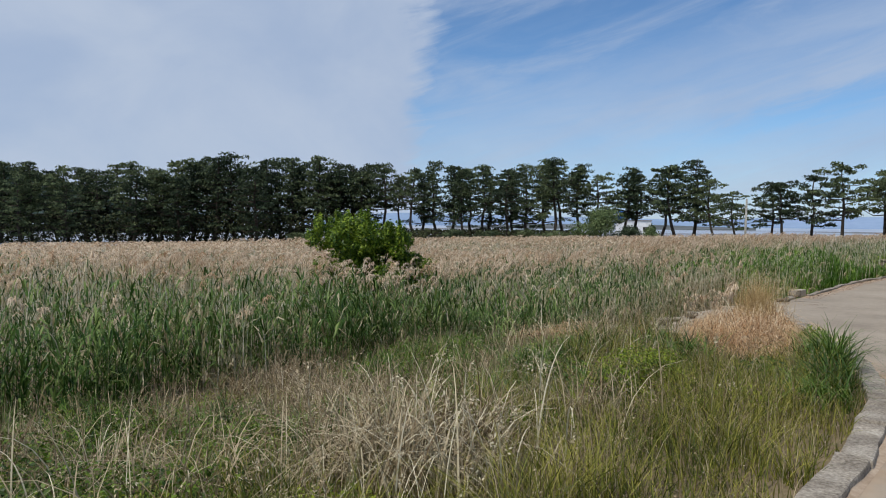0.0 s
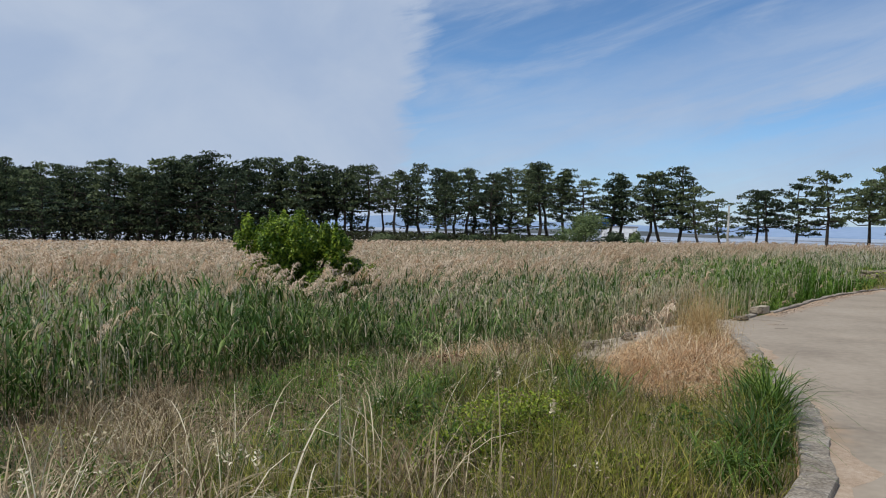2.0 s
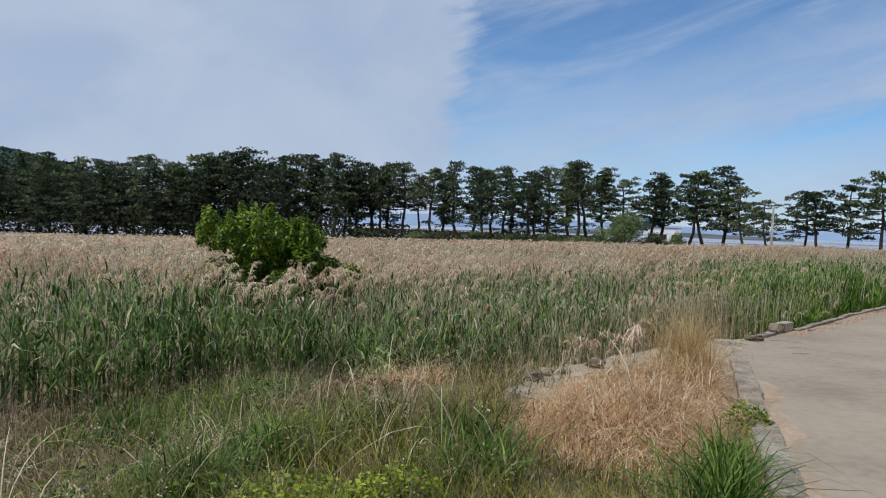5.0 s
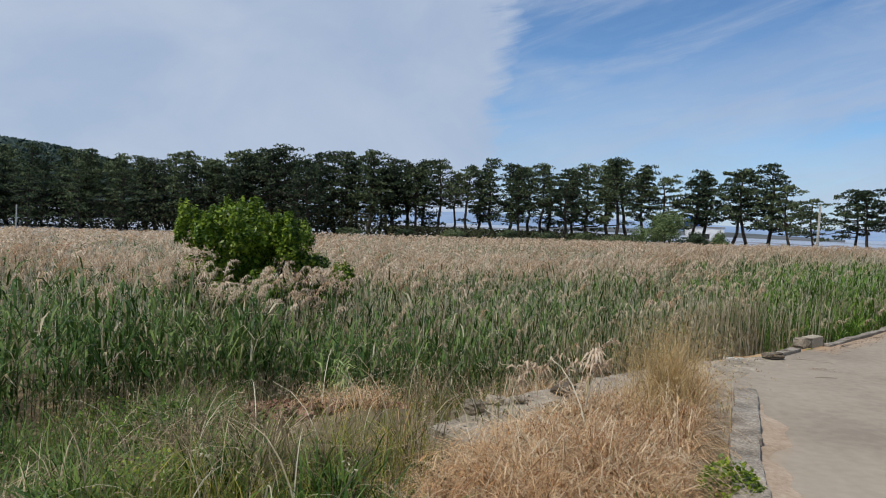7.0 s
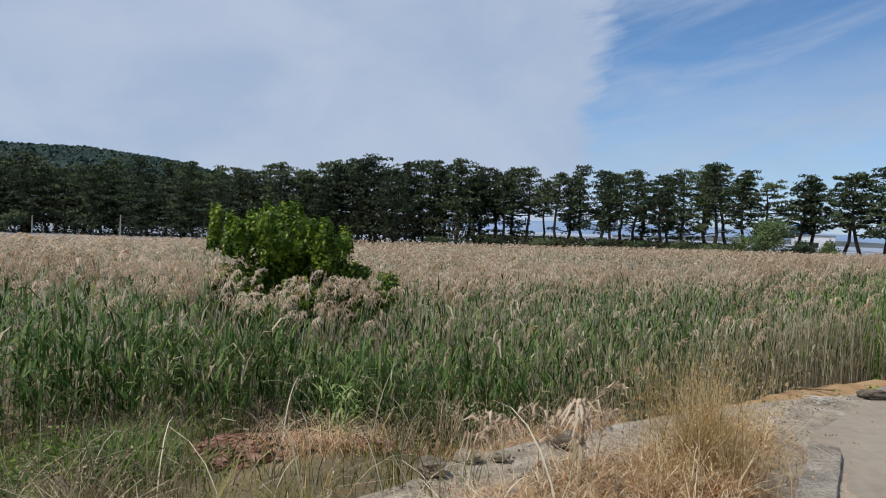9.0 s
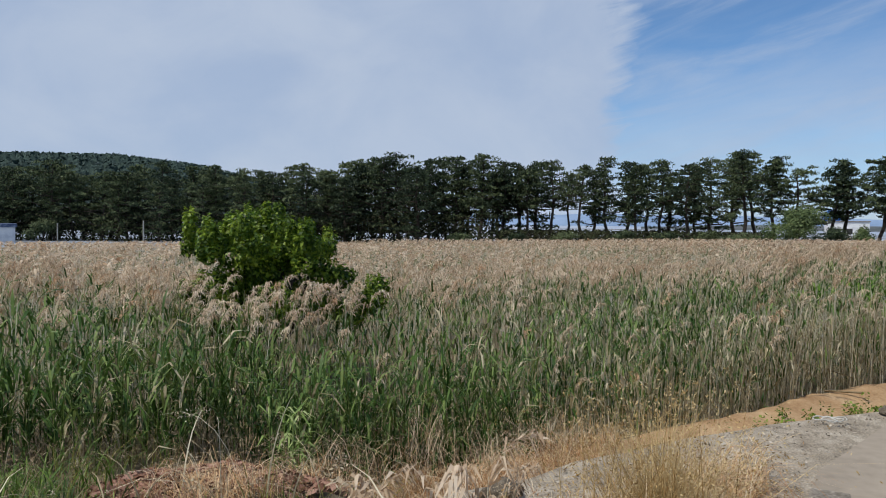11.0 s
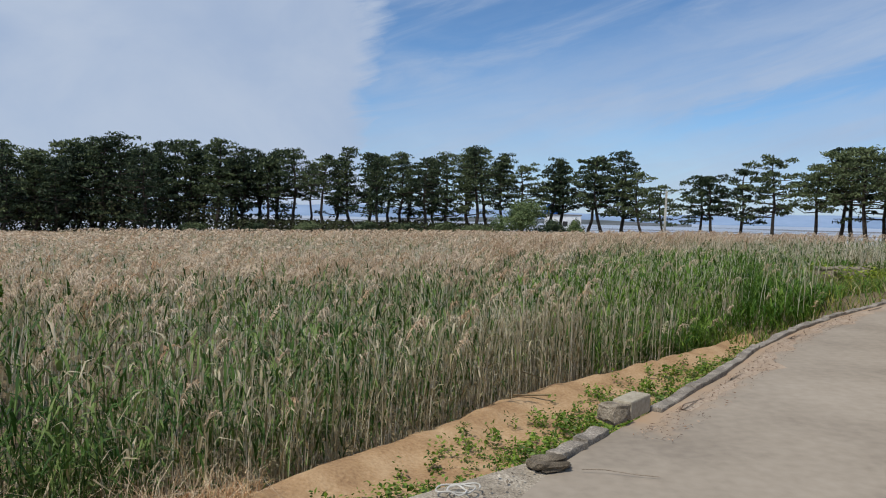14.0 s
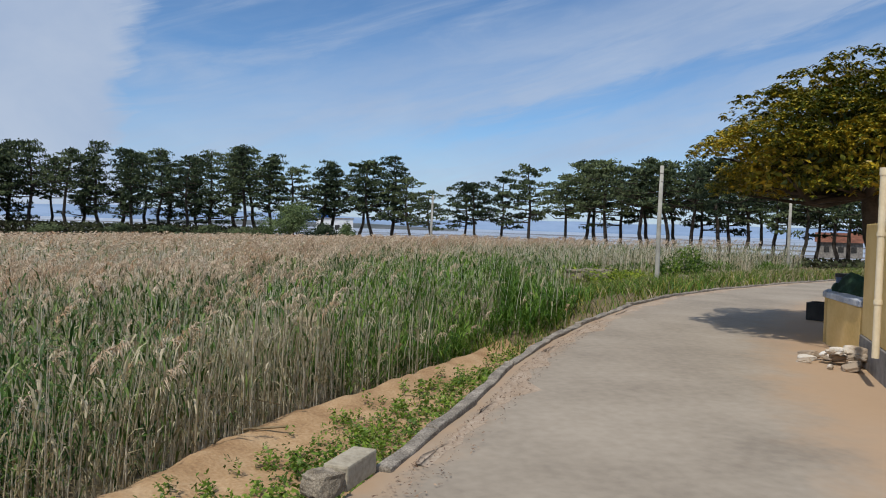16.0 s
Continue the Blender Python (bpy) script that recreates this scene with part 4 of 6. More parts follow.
# ---- kerb, wall and apron ----
KERB_SHAPES = []
for k in range(6):
    bm = box_bm(0.985, 0.24, 0.30, (0, 0, -0.06), 0.022, 0, 2)
    bmesh.ops.subdivide_edges(bm, edges=[e for e in bm.edges if e.calc_length() > 0.5], cuts=5)
    for v in bm.verts:
        q = v.co * 4 + Vector((k * 9.0, 0, 0))
        v.co += Vector((0, 0.020 * noise.noise(q) + 0.012 * noise.noise(q * 3), 0.022 * noise.noise(q + Vector((3, 5, 1)))))
    me = bpy.data.meshes.new("kerb_stone")
    bm.to_mesh(me)
    bm.free()
    me.materials.append(M_KERB)
    KERB_SHAPES.append(me)
OLD_SHAPES = []
for me in KERB_SHAPES:
    me = me.copy()
    me.materials[0] = M_KERB_OLD
    OLD_SHAPES.append(me)

kerb = thing("kerb", (0, 0, 0), "weathered grey concrete kerb along the lane, cracked and chipped", "kerb", kind="structure")
r_k = random.Random(9)
s, gap0, gap1 = along_of(-7, -8), along_of(5.3, 13.1), along_of(7.46, 17.17)
stop = along_of(45, 38.5)
for s in [s + k for k in range(400) if s + k + 0.5 < gap0] + [gap1 - 0.02 + k for k in range(400) if gap1 + k < stop]:
    p, u = point_on(KERB, s + 0.5)
    old = s + 0.5 > gap1
    ob = part("kerb_stone", r_k.choice(OLD_SHAPES if old else KERB_SHAPES), None, kerb)
    ob.location = (p[0] + u[1] * (0.0 if old else 0.10), p[1] - u[0] * (0.0 if old else 0.10), r_k.uniform(-0.025, 0.0) - (0.030 if old else 0.0))
    ob.rotation_euler = (r_k.uniform(-0.03, 0.03), r_k.uniform(-0.015, 0.015), math.atan2(u[1], u[0]) + r_k.uniform(-0.025, 0.025))
    ob.scale = (1.02, 0.46 if old else 0.88, 1.0)

wall = new("retaining_wall", ribbon_along(TOP, along_top(4.5, 14.2), along_top(15.3, 26.4), (-0.01, 0.07, 0.085, 0.10), (-0.05, -0.055, -0.08, -1.75), M_KERB_OLD, "retaining_wall", 0.4, 0.015))
tagged(wall, "rough grey concrete wall holding the lane above the sandy terrace", "wall", kind="structure")

bm = bmesh.new()
outer = [(2.55, 11.2), (2.74, 11.55), (2.84, 12.0), (3.12, 12.4), (3.3, 12.72), (3.68, 13.1), (3.9, 13.55), (4.24, 13.88), (4.66, 14.42), (5.0, 14.72), (5.24, 15.0), (5.78, 15.44), (6.28, 15.84)]
inner = [(6.52, 15.60), (6.22, 15.30), (5.92, 14.9), (5.62, 14.3), (5.40, 13.6), (5.14, 12.4), (4.92, 11.5), (4.72, 10.8), (4.0, 10.6), (3.1, 10.75)]
verts = [bm.verts.new((x, y, 0.014 + 0.006 * math.sin(x * 5) * math.cos(y * 4))) for x, y in outer] + [bm.verts.new((x, y, 0.0125)) for x, y in inner]
top = bm.faces.new(verts)
bmesh.ops.recalc_face_normals(bm, faces=[top])
if top.normal.z < 0:
    top.normal_flip()
rim = verts[len(outer):]
bmesh.ops.inset_region(bm, faces=[top], thickness=0.12, depth=0.0)
for v in rim:
    v.co.z = -0.006
low = bmesh.ops.extrude_face_region(bm, geom=bm.faces[:])
for g in low["geom"]:
    if isinstance(g, bmesh.types.BMVert):
        g.co.z -= 0.18
bmesh.ops.recalc_face_normals(bm, faces=bm.faces[:])
me = bpy.data.meshes.new("pavement")
bm.to_mesh(me)
bm.free()
me.materials.append(M_APRON)
tagged(new("pavement", me), "rough broken concrete apron beside the lane, strewn with grit", "pavement", kind="structure")

grit = Soup()
n = 11000
gx, gy = scatter(n, 2.4, 6.6, 10.9, 15.9)
ga, gk = offset_from(TOP, gx, gy)[0], offset_from(KERB, gx, gy)[0]
ok = (ga < -0.04) & (ga > -1.25) & (gk > 0.05)
gx, gy = gx[ok], gy[ok]
flakes(grit, np.stack([gx, gy, np.full(len(gx), 0.024) + rng.uniform(0, 0.012, len(gx))], axis=1), rng.normal(0, 0.5, (len(gx), 3)) + np.array([0, 0, 1]), 0.006 + 0.028 * rng.uniform(0, 1, len(gx)) ** 3, 0.7, 0)
M_GRIT = material("grit", three((0.10, 0.08, 0.06), (0.28, 0.23, 0.17), (0.50, 0.44, 0.36)), 4.0, per_island=1.0, rough=0.95)
stuff("grit", grit, [M_GRIT], "loose grit and crumbs of concrete on the apron", "grit")

drift = Soup()
n = 260
s0, s1 = along_of(-2, -1), along_of(32, 35.2)
row = []
for k in range(n + 1):
    s = s0 + (s1 - s0) * k / n
    p, u = point_on(KERB, s)
    w = 0.10 + 0.10 * math.sin(s * 1.3) + 0.10 * math.sin(s * 3.7 + 1) + 0.06 * math.sin(s * 9.1)
    for o, z in ((-0.19, 0.016), (-0.19 - w * 0.5, 0.012), (-0.19 - max(w, 0.06), 0.0015)):
        row.append((p[0] - u[1] * o, p[1] + u[0] * o, z + float(np.interp(o, [-1.1, -0.3, 0.02], [0.018, 0.008, 0.004]))))
i = (np.arange(n)[:, None] * 3 + np.arange(2)[None, :]).ravel()
run = s0 + (s1 - s0) * (i // 3) / n
i = i[(run < gap0 - 0.3) | (run > gap1)]
drift.add(np.array(row), np.stack([i, i + 1, i + 4, i + 3], axis=1), 0)
M_DUST = material("road_dust", three((0.30, 0.22, 0.15), (0.38, 0.29, 0.21), (0.46, 0.37, 0.28)), 2.0, rough=1.0, bump=0.5, bump_scale=70, fine=0.5)
stuff("sand_drift", drift, [M_DUST], "pale reddish sand washed against the kerb", "sand")

# scraps of dry leaf and grit beside the kerb
litter = Soup()
n = 1500
sl = rng.uniform(along_of(6.9, 16.5), along_of(13, 24), n)
pl = np.array([np.concatenate(point_on(KERB, q)) for q in sl])
ol = -0.15 - rng.uniform(0.0, 1.0, n) ** 1.6 * 0.30
lx, ly = pl[:, 0] - pl[:, 3] * ol, pl[:, 1] + pl[:, 2] * ol
flakes(litter, np.stack([lx, ly, np.full(n, 0.030)], axis=1), rng.normal(0, 0.35, (n, 3)) + np.array([0, 0, 1]), rng.uniform(0.010, 0.034, n), 0.4, 0)
M_LITTER = material("brown_litter", three((0.12, 0.07, 0.045), (0.22, 0.14, 0.09), (0.36, 0.26, 0.18)), 3.0, per_island=0.9, rough=0.9)
stuff("leaf_litter", litter, [M_LITTER], "brown scraps of leaf and stalk lying along the kerb", "litter")


# ---- stones, blocks and scraps by the lane ----
def stone(at, size, turn, seed, label, name="stone", mat=None, group="", rough=0.42):
    bm = rock_bm(*size, seed, rough=rough)
    me = bpy.data.meshes.new(name)
    bm.to_mesh(me)
    bm.free()
    me.materials.append(mat or M_STONE)
    ob = new(name, me)
    ob.location, ob.rotation_euler = at, (0, 0, turn)
    return tagged(ob, label, "stone", group)


ALONG = math.atan2(0.8, 0.62)
stone((6.33, 15.68, 0.010), (0.27, 0.17, 0.075), 0.35, 1, "flat dark broken stone lying at the end of the kerb")
for k, (x, y, turn, ln) in enumerate(((6.50, 16.02, -0.05, 0.36), (6.74, 16.34, 0.04, 0.40))):
    bit = part("kerb_fragment", OLD_SHAPES[k + 1], None, None)
    bit.location, bit.rotation_euler, bit.scale = (x, y, -0.03), (0.02, 0.03 * (k - 0.5), ALONG + turn), (ln, 0.52, 0.9)
    tagged(bit, "broken length of old kerb sunk beside the lane", "kerb", "fragments of kerb")
stone((7.03, 16.79, 0.010), (0.22, 0.22, 0.15), 0.5, 3, "rough brown boulder leaning on a concrete block")
bm = box_bm(0.40, 0.165, 0.15, (0, 0, 0.075), 0.014)
block = part("concrete_block", bm, M_BLOCK, None)
block.location, block.rotation_euler = (7.23, 17.03, 0.010), (0, 0, ALONG - 0.02)
tagged(block, "pale squared concrete block lying on the kerb line", "block")
stone((14.1, 30.2, ground_at(14.1, 30.2) + 0.02), (0.75, 0.40, 0.16), 0.6, 5, "pale flat stone at the edge of the reeds")
stone((24.4, 44.0, ground_at(24.4, 44.0)), (2.4, 1.3, 0.75), 0.2, 6, "large pale boulder half sunk in creepers")
stone((23.9, 36.0, ground_at(23.9, 36.0)), (0.4, 0.35, 0.3), 0.9, 7, "pale stone on the grassy shoulder")
for i, (x, y, w) in enumerate(((3.0, 12.1, 0.16), (3.6, 12.7, 0.22), (2.85, 11.75, 0.2), (3.2, 12.2, 0.12))):
    stone((x, y, 0.02), (w, w * 0.8, w * 0.45), i * 1.1, 20 + i, "broken lump of concrete on the apron", group="lumps of concrete")

pts = []
for k in range(60):
    a = k / 59 * 2 * math.pi * 2.3
    pts.append((5.72 + 0.12 * math.cos(a) * (1 + 0.2 * math.sin(a * 0.37)) + 0.05 * math.sin(k * 0.21), 15.22 + 0.07 * math.sin(a) - 0.05 * k / 60, 0.045 + 0.012 * math.sin(a * 1.7) ** 2))
rope = part("rope", rod_bm(pts, 0.0055, 6), M_ROPE, None)
tagged(rope, "loose coil of white rope lying on the concrete", "rope")


def stick(points, r, mat, label, name="twig"):
    return tagged(part(name, rod_bm(points, r, 5), mat, None), label, "twig")


stick([(6.52, 15.62, 0.03), (6.66, 15.60, 0.035), (6.86, 15.53, 0.03), (6.98, 15.50, 0.03)], 0.003, M_WOOD, "dark thin twig lying on the lane")
stick([(6.42, 14.42, 0.028), (6.54, 14.43, 0.032), (6.66, 14.46, 0.028)], 0.003, M_WOOD, "short dark twig lying on the lane")
crack = Soup()
line = np.array([(6.39, 15.07), (6.50, 15.05), (6.62, 15.0), (6.72, 14.97), (6.85, 14.89), (6.96, 14.83), (7.08, 14.73), (7.3, 14.62), (7.55, 14.55)])
spine = np.concatenate([line + rng.normal(0, 0.012, line.shape), np.full((len(line), 1), 0.0225)], axis=1)
strips(crack, spine[None], np.array([(0.45, 0.89, 0.0)]), rng.uniform(0.004, 0.011, (1, len(line))), 0)
k = 70
px = rng.normal(6.66, 0.07, k)
flakes(crack, np.stack([px, 15.0 + rng.normal(0, 0.04, k), np.full(k, 0.030)], axis=1), rng.normal(0, 0.3, (k, 3)) + np.array([0, 0, 1]), rng.uniform(0.01, 0.028, k), 0.5, 0)
stuff("crack", crack, [M_LITTER], "dark crack filled with dirt across the concrete lane", "crack")
gz = ground_at(7.0, 23.0)
stick([(5.2, 23.4, gz + 0.15), (6.0, 23.3, gz + 0.42), (6.9, 23.5, gz + 0.42), (7.6, 23.9, gz + 0.16)], 0.008, M_DRY, "bent dry reed stalk fallen over the sand", "reed_stalk")
stick([(7.0, 23.0, gz + 0.06), (7.6, 22.95, gz + 0.08)], 0.018, M_DRY, "short pale stalk lying on the sand", "reed_stalk")

# ---- seedlings on the sand ----
sprouts = Soup()
r_s = random.Random(12)
made = 0
while made < 2300:
    s, o = r_s.uniform(along_top(4.2, 13.9), along_top(15.6, 26.6)), r_s.betavariate(1.15, 1.9) * 3.6 + 0.22
    p, u = point_on(TOP, s)
    x, y = p[0] - u[1] * o, p[1] + u[0] * o
    if noise.noise(Vector((x * 0.8, y * 0.8, 0))) + 0.55 * r_s.uniform(-1, 1) < -0.12 or float(offset_from(LIP, np.array([x]), np.array([y]))[0][0]) > -0.32 - 0.4 * r_s.random():
        continue
    m, k = r_s.randrange(12, 32), r_s.uniform(0.5, 1.3)
    a, q = rng.uniform(0, 6.28, m), np.sqrt(rng.uniform(0, 1, m)) * 0.085 * k
    c = np.stack([x + np.cos(a) * q, y + np.sin(a) * q, ground_at(x, y) + rng.uniform(0.0, 0.21, m) * k], axis=1)
    flakes(sprouts, c, rng.normal(0, 0.5, (m, 3)) + np.array([0, 0, 0.9]), rng.uniform(0.035, 0.075, m) * k, 0.6, 0)
    made += 1
M_SEEDLING = material("seedling_leaf", three((0.05, 0.10, 0.010), (0.11, 0.19, 0.018), (0.21, 0.30, 0.04)), 1.5, per_island=0.6, rough=0.5, through_light=0.25)
stuff("seedlings", sprouts, [M_SEEDLING], "small green seedlings growing in bare sand", "seedlings")


# ---- grasses of the verge ----
def blades(soup, x, y, z, tall, bend, width, mat, segs=3, droop=0.25, up=0.0):
    """Curved grass blades; bend is how far the tip leans out, as a share of the height."""
    n = len(x)
    a = rng.uniform(0, 2 * np.pi, n)
    out = unit(a)
    base = np.stack([x, y, z], axis=1)
    f = np.linspace(0, 1, segs + 1)
    sp = base[:, None, :] + out[:, None, :] * (tall * bend)[:, None, None] * (f ** 1.7)[None, :, None]
    sp[:, :, 2] += tall[:, None] * (f[None, :] - (droop * bend)[:, None] * (f ** 3)[None, :] * 1.2)
    side = unit(a + np.pi / 2 + rng.normal(0, 0.6, n))
    w = width[:, None] * (1 - f[None, :] ** 1.5 * 0.9)
    strips(soup, sp, side, w, mat)
    return sp[:, -1, :], out


def seed_heads(soup, tips, out, size, mat, bits=4):
    for b in range(bits):
        c = tips + out * (0.012 * b) + rng.normal(0, 0.008, tips.shape)
        c[:, 2] -= 0.016 * b * size
        flakes(soup, c, rng.normal(size=tips.shape), np.full(len(tips), 0.035 * size), 0.4, mat)


def in_blob(x, y, blobs):
    """How far inside a set of soft round patches (x, y, radius) a place is."""
    v = np.zeros_like(x)
    for bx, by, br in blobs:
        v = np.maximum(v, 1 - np.hypot(x - bx, y - by) / br)
    return v


ORANGE = [(3.45, 9.35, 0.6), (3.3, 9.9, 0.8), (3.95, 9.85, 0.75), (4.3, 10.6, 0.7), (2.9, 18.3, 0.8), (3.3, 18.8, 0.6), (4.0, 11.3, 1.3), (3.7, 10.4, 1.1), (4.5, 12.3, 0.8), (3.1, 10.8, 0.85), (4.9, 13.2, 0.5), (1.9, 14.8, 1.1), (2.3, 16.2, 1.0), (2.9, 17.2, 0.9), (0.9, 16.2, 0.8), (1.7, 17.2, 0.8), (2.5, 18.0, 0.8), (3.3, 18.3, 0.6), (2.0, 15.6, 0.8), (1.5, 13.1, 0.6), (1.9, 13.7, 0.5), (1.0, 13.4, 0.4)]
BARE = [(0.9, 13.2, 0.75), (1.4, 13.7, 0.6), (0.2, 14.6, 0.8), (0.75, 13.7, 0.75), (1.35, 14.2, 0.6), (0.2, 13.7, 0.5), (0.6, 15.0, 0.8), (1.4, 15.6, 0.7), (0.2, 15.8, 0.5)]


def verge_points(n, x0, x1, y0, y1, d0, d1, e1=0.4):
    x, y = scatter(n, x0, x1, y0, y1)
    d, s = offset_from(KERB, x, y)
    e, _ = offset_from(EDGE, x, y)
    dt, st = offset_from(TOP, x, y)
    ok = (d > d0) & (d < d1) & (e < e1) & ~((st > S_WALL + 0.4) & (dt > -0.1) & (x > 1.6) & (y > 11)) & ~((dt > -1.2) & (dt < 0.0) & (st > S_WALL))
    return x[ok], y[ok], d[ok]


# fine yellow-green grass next to the kerb and thinning outwards
g = Soup()
xa, ya, da = verge_points(66000, -7, 6, 1.0, 16.6, 0.02, 11)
xb, yb, db = verge_points(52000, -1.5, 4.6, 2.0, 11.0, 0.02, 3.6)
x, y, d = np.concatenate([xa, xb]), np.concatenate([ya, yb]), np.concatenate([da, db])
o, b = in_blob(x, y, ORANGE), in_blob(x, y, BARE)
clump = 0.62 + 0.9 * lumps(x, y, 2.6, 0.5) + 0.35 * np.sin(x * 9.1 + 3 * np.sin(y * 4.3)) * np.cos(y * 8.3)
keep = (rng.uniform(size=len(x)) < np.interp(d, [0.2, 3, 6, 9], [1.0, 0.75, 0.55, 0.45]) * np.clip(clump, 0.5, 1.0)) & (o < 0.12 + 0.3 * rng.uniform(size=len(x))) & (b < 0.1)
x, y, d = x[keep], y[keep], d[keep]
n = len(x)
tall = rng.uniform(0.20, 0.62, n) * np.interp(d, [0.0, 0.6, 4], [0.55, 1.0, 0.9]) * np.clip(clump[keep], 0.6, 1.15) * (1 - 0.5 * step(7.4, 8.4, y) * step(10.5, 9.5, y) * step(2.2, 1.2, d))
dryish = rng.uniform(size=n) < 0.22 - 0.12 * step(-0.6, -2.0, x) + 0.25 * step(0.1, 0.5, lumps(x, y, 0.8, 0.6)) * step(1, 3, d) + 0.12 * step(2.5, 5, d)
rank = rng.uniform(size=n) < step(1.8, 4.0, d) * 0.4
for m, mat in ((~dryish & ~rank, 0), (~dryish & rank, 2)):
    blades(g, x[m], y[m], height(x, y)[m], tall[m], rng.uniform(0.2, 1.2, n)[m], rng.uniform(0.004, 0.010, n)[m], mat)
tips2, out2 = blades(g, x[dryish], y[dryish], height(x, y)[dryish], tall[dryish] * 1.1, rng.uniform(0.15, 0.7, n)[dryish], rng.uniform(0.003, 0.006, n)[dryish], 1)
pick = rng.uniform(size=len(tips2)) < 0.2
seed_heads(g, tips2[pick], out2[pick], 0.6, 1)
stuff("verge_grass", g, [M_GRASS, M_DRY, M_REED_LEAF], "fine yellow-green verge grass gone to seed", "grass")

# tufts of long dry grass
g = Soup()
for cx, cy, cr, cn, h in ((-0.55, 4.5, 0.55, 460, 0.95), (-0.05, 5.0, 0.5, 280, 0.85), (-0.9, 5.2, 0.7, 230, 0.9), (-1.8, 4.6, 0.9, 170, 0.8), (-3.0, 5.6, 1.1, 120, 0.9), (-4.4, 6.6, 1.0, 160, 1.0), (-1.6, 7.6, 1.3, 420, 0.8),
                          (-2.2, 10.2, 1.4, 480, 0.75), (0.2, 9.6, 1.1, 300, 0.7), (-0.7, 12.6, 1.0, 130, 0.7), (-3.2, 12.0, 1.2, 420, 0.9), (0.9, 6.2, 0.8, 160, 0.7), (-5.2, 8.1, 1.0, 190, 0.9), (-4.1, 9.2, 1.0, 190, 0.85), (-3.0, 8.6, 0.9, 170, 0.8), (-3.6, 10.8, 1.0, 190, 0.9), (-1.7, 15.0, 0.7, 260, 0.7), (-0.7, 15.9, 0.6, 240, 0.7), (1.7, 10.0, 0.5, 220, 0.8), (-2.6, 2.9, 0.9, 110, 0.8), (0.6, 11.3, 0.9, 260, 0.7)):
    a, u = rng.uniform(0, 6.28, cn), np.abs(rng.normal(0, 0.5, cn))
    x, y = cx + np.cos(a) * u * cr, cy + np.sin(a) * u * cr
    tall = h * rng.uniform(0.35, 1.15, cn)
    tips, out = blades(g, x, y, height(x, y), tall, rng.uniform(0.15, 1.15, cn), rng.uniform(0.006, 0.014, cn), 0, segs=4, droop=0.6)
    pick = rng.uniform(size=cn) < 0.14
    seed_heads(g, tips[pick], out[pick], 0.9, 0, 7)
stuff("dry_grass", g, [M_DRY], "long arching straw-coloured dry grass", "grass")

# dead rust-coloured grass over the old concrete
g = Soup()
x, y, d = verge_points(80000, -0.8, 6.2, 8.8, 18.2, 0.26, 20, 1.2)
o = in_blob(x, y, ORANGE)
dt, st = offset_from(TOP, x, y)
keep = (o > 0.05) & (rng.uniform(size=len(x)) < np.clip(o * 1.6 + 0.12, 0, 0.9) * np.where(y > 12.4, 0.42, 1.0)) & ~((dt > -0.72) & (dt < 0.06) & (x > 2.4))
x2, y2 = scatter(26000, 2.8, 5.6, 9.6, 14.4)
d2, _ = offset_from(KERB, x2, y2)
dt2, _ = offset_from(TOP, x2, y2)
x3, y3 = scatter(9000, 0.0, 4.0, 15.3, 19.2)
e3, _ = offset_from(EDGE, x3, y3)
o3 = in_blob(x3, y3, ORANGE)
k3 = (o3 > 0.12) & (e3 < 0.5) & (offset_from(TOP, x3, y3)[0] > 0.5) & (rng.uniform(size=len(x3)) < 0.12 + 0.5 * o3 + 0.6 * (x3 > 2.3))
k2 = (d2 > 0.26) & (dt2 < -0.72) & (in_blob(x2, y2, ORANGE) > 0.1) & (rng.uniform(size=len(x2)) < 0.7)
x, y = np.concatenate([x[keep], x2[k2], x3[k3]]), np.concatenate([y[keep], y2[k2], y3[k3]])
n = len(x)
tall = rng.uniform(0.16, 0.54, n) * (1 + 0.45 * step(16.0, 17.4, y)) * (0.55 + 0.75 * np.clip(lumps(x, y, 2.4, 0.6) + 0.4, 0, 1))
tips, out = blades(g, x, y, np.maximum(height(x, y), np.where(offset_from(TOP, x, y)[0] < 0, 0.0, -9)), tall, rng.uniform(0.3, 2.1, n), rng.uniform(0.003, 0.008, n), 0, segs=4, droop=0.75)
pick = rng.uniform(size=n) < 0.4
seed_heads(g, tips[pick], out[pick], 0.5, 0, 3)
pale = rng.uniform(size=n) < 0.26
blades(g, x[pale], y[pale], np.maximum(height(x[pale], y[pale]), -1.3), tall[pale] * 1.25, rng.uniform(0.4, 1.4, int(pale.sum())), rng.uniform(0.004, 0.009, int(pale.sum())), 1, segs=3, droop=0.6)
M_PALE_STRAW = material("pale_straw", three((0.38, 0.26, 0.14), (0.56, 0.43, 0.27), (0.72, 0.60, 0.43)), 1.2, per_island=0.8, rough=0.8, through_light=0.2)
# fallen straw, tangled and lying over the rest
fallen = rng.uniform(size=n) < 0.30
k = int(fallen.sum())
for mat in (0, 1):
    blades(g, x[fallen], y[fallen], np.maximum(height(x[fallen], y[fallen]), np.where(offset_from(TOP, x[fallen], y[fallen])[0] < 0, 0.0, -9)) + rng.uniform(0.02, 0.24, k), rng.uniform(0.03, 0.13, k), rng.uniform(1.5, 4.5, k), rng.uniform(0.003, 0.008, k), mat, segs=4, droop=0.35)
stuff("dead_grass", g, [M_ORANGE, M_PALE_STRAW], "bright rust-coloured dead grass matted over old concrete", "grass")

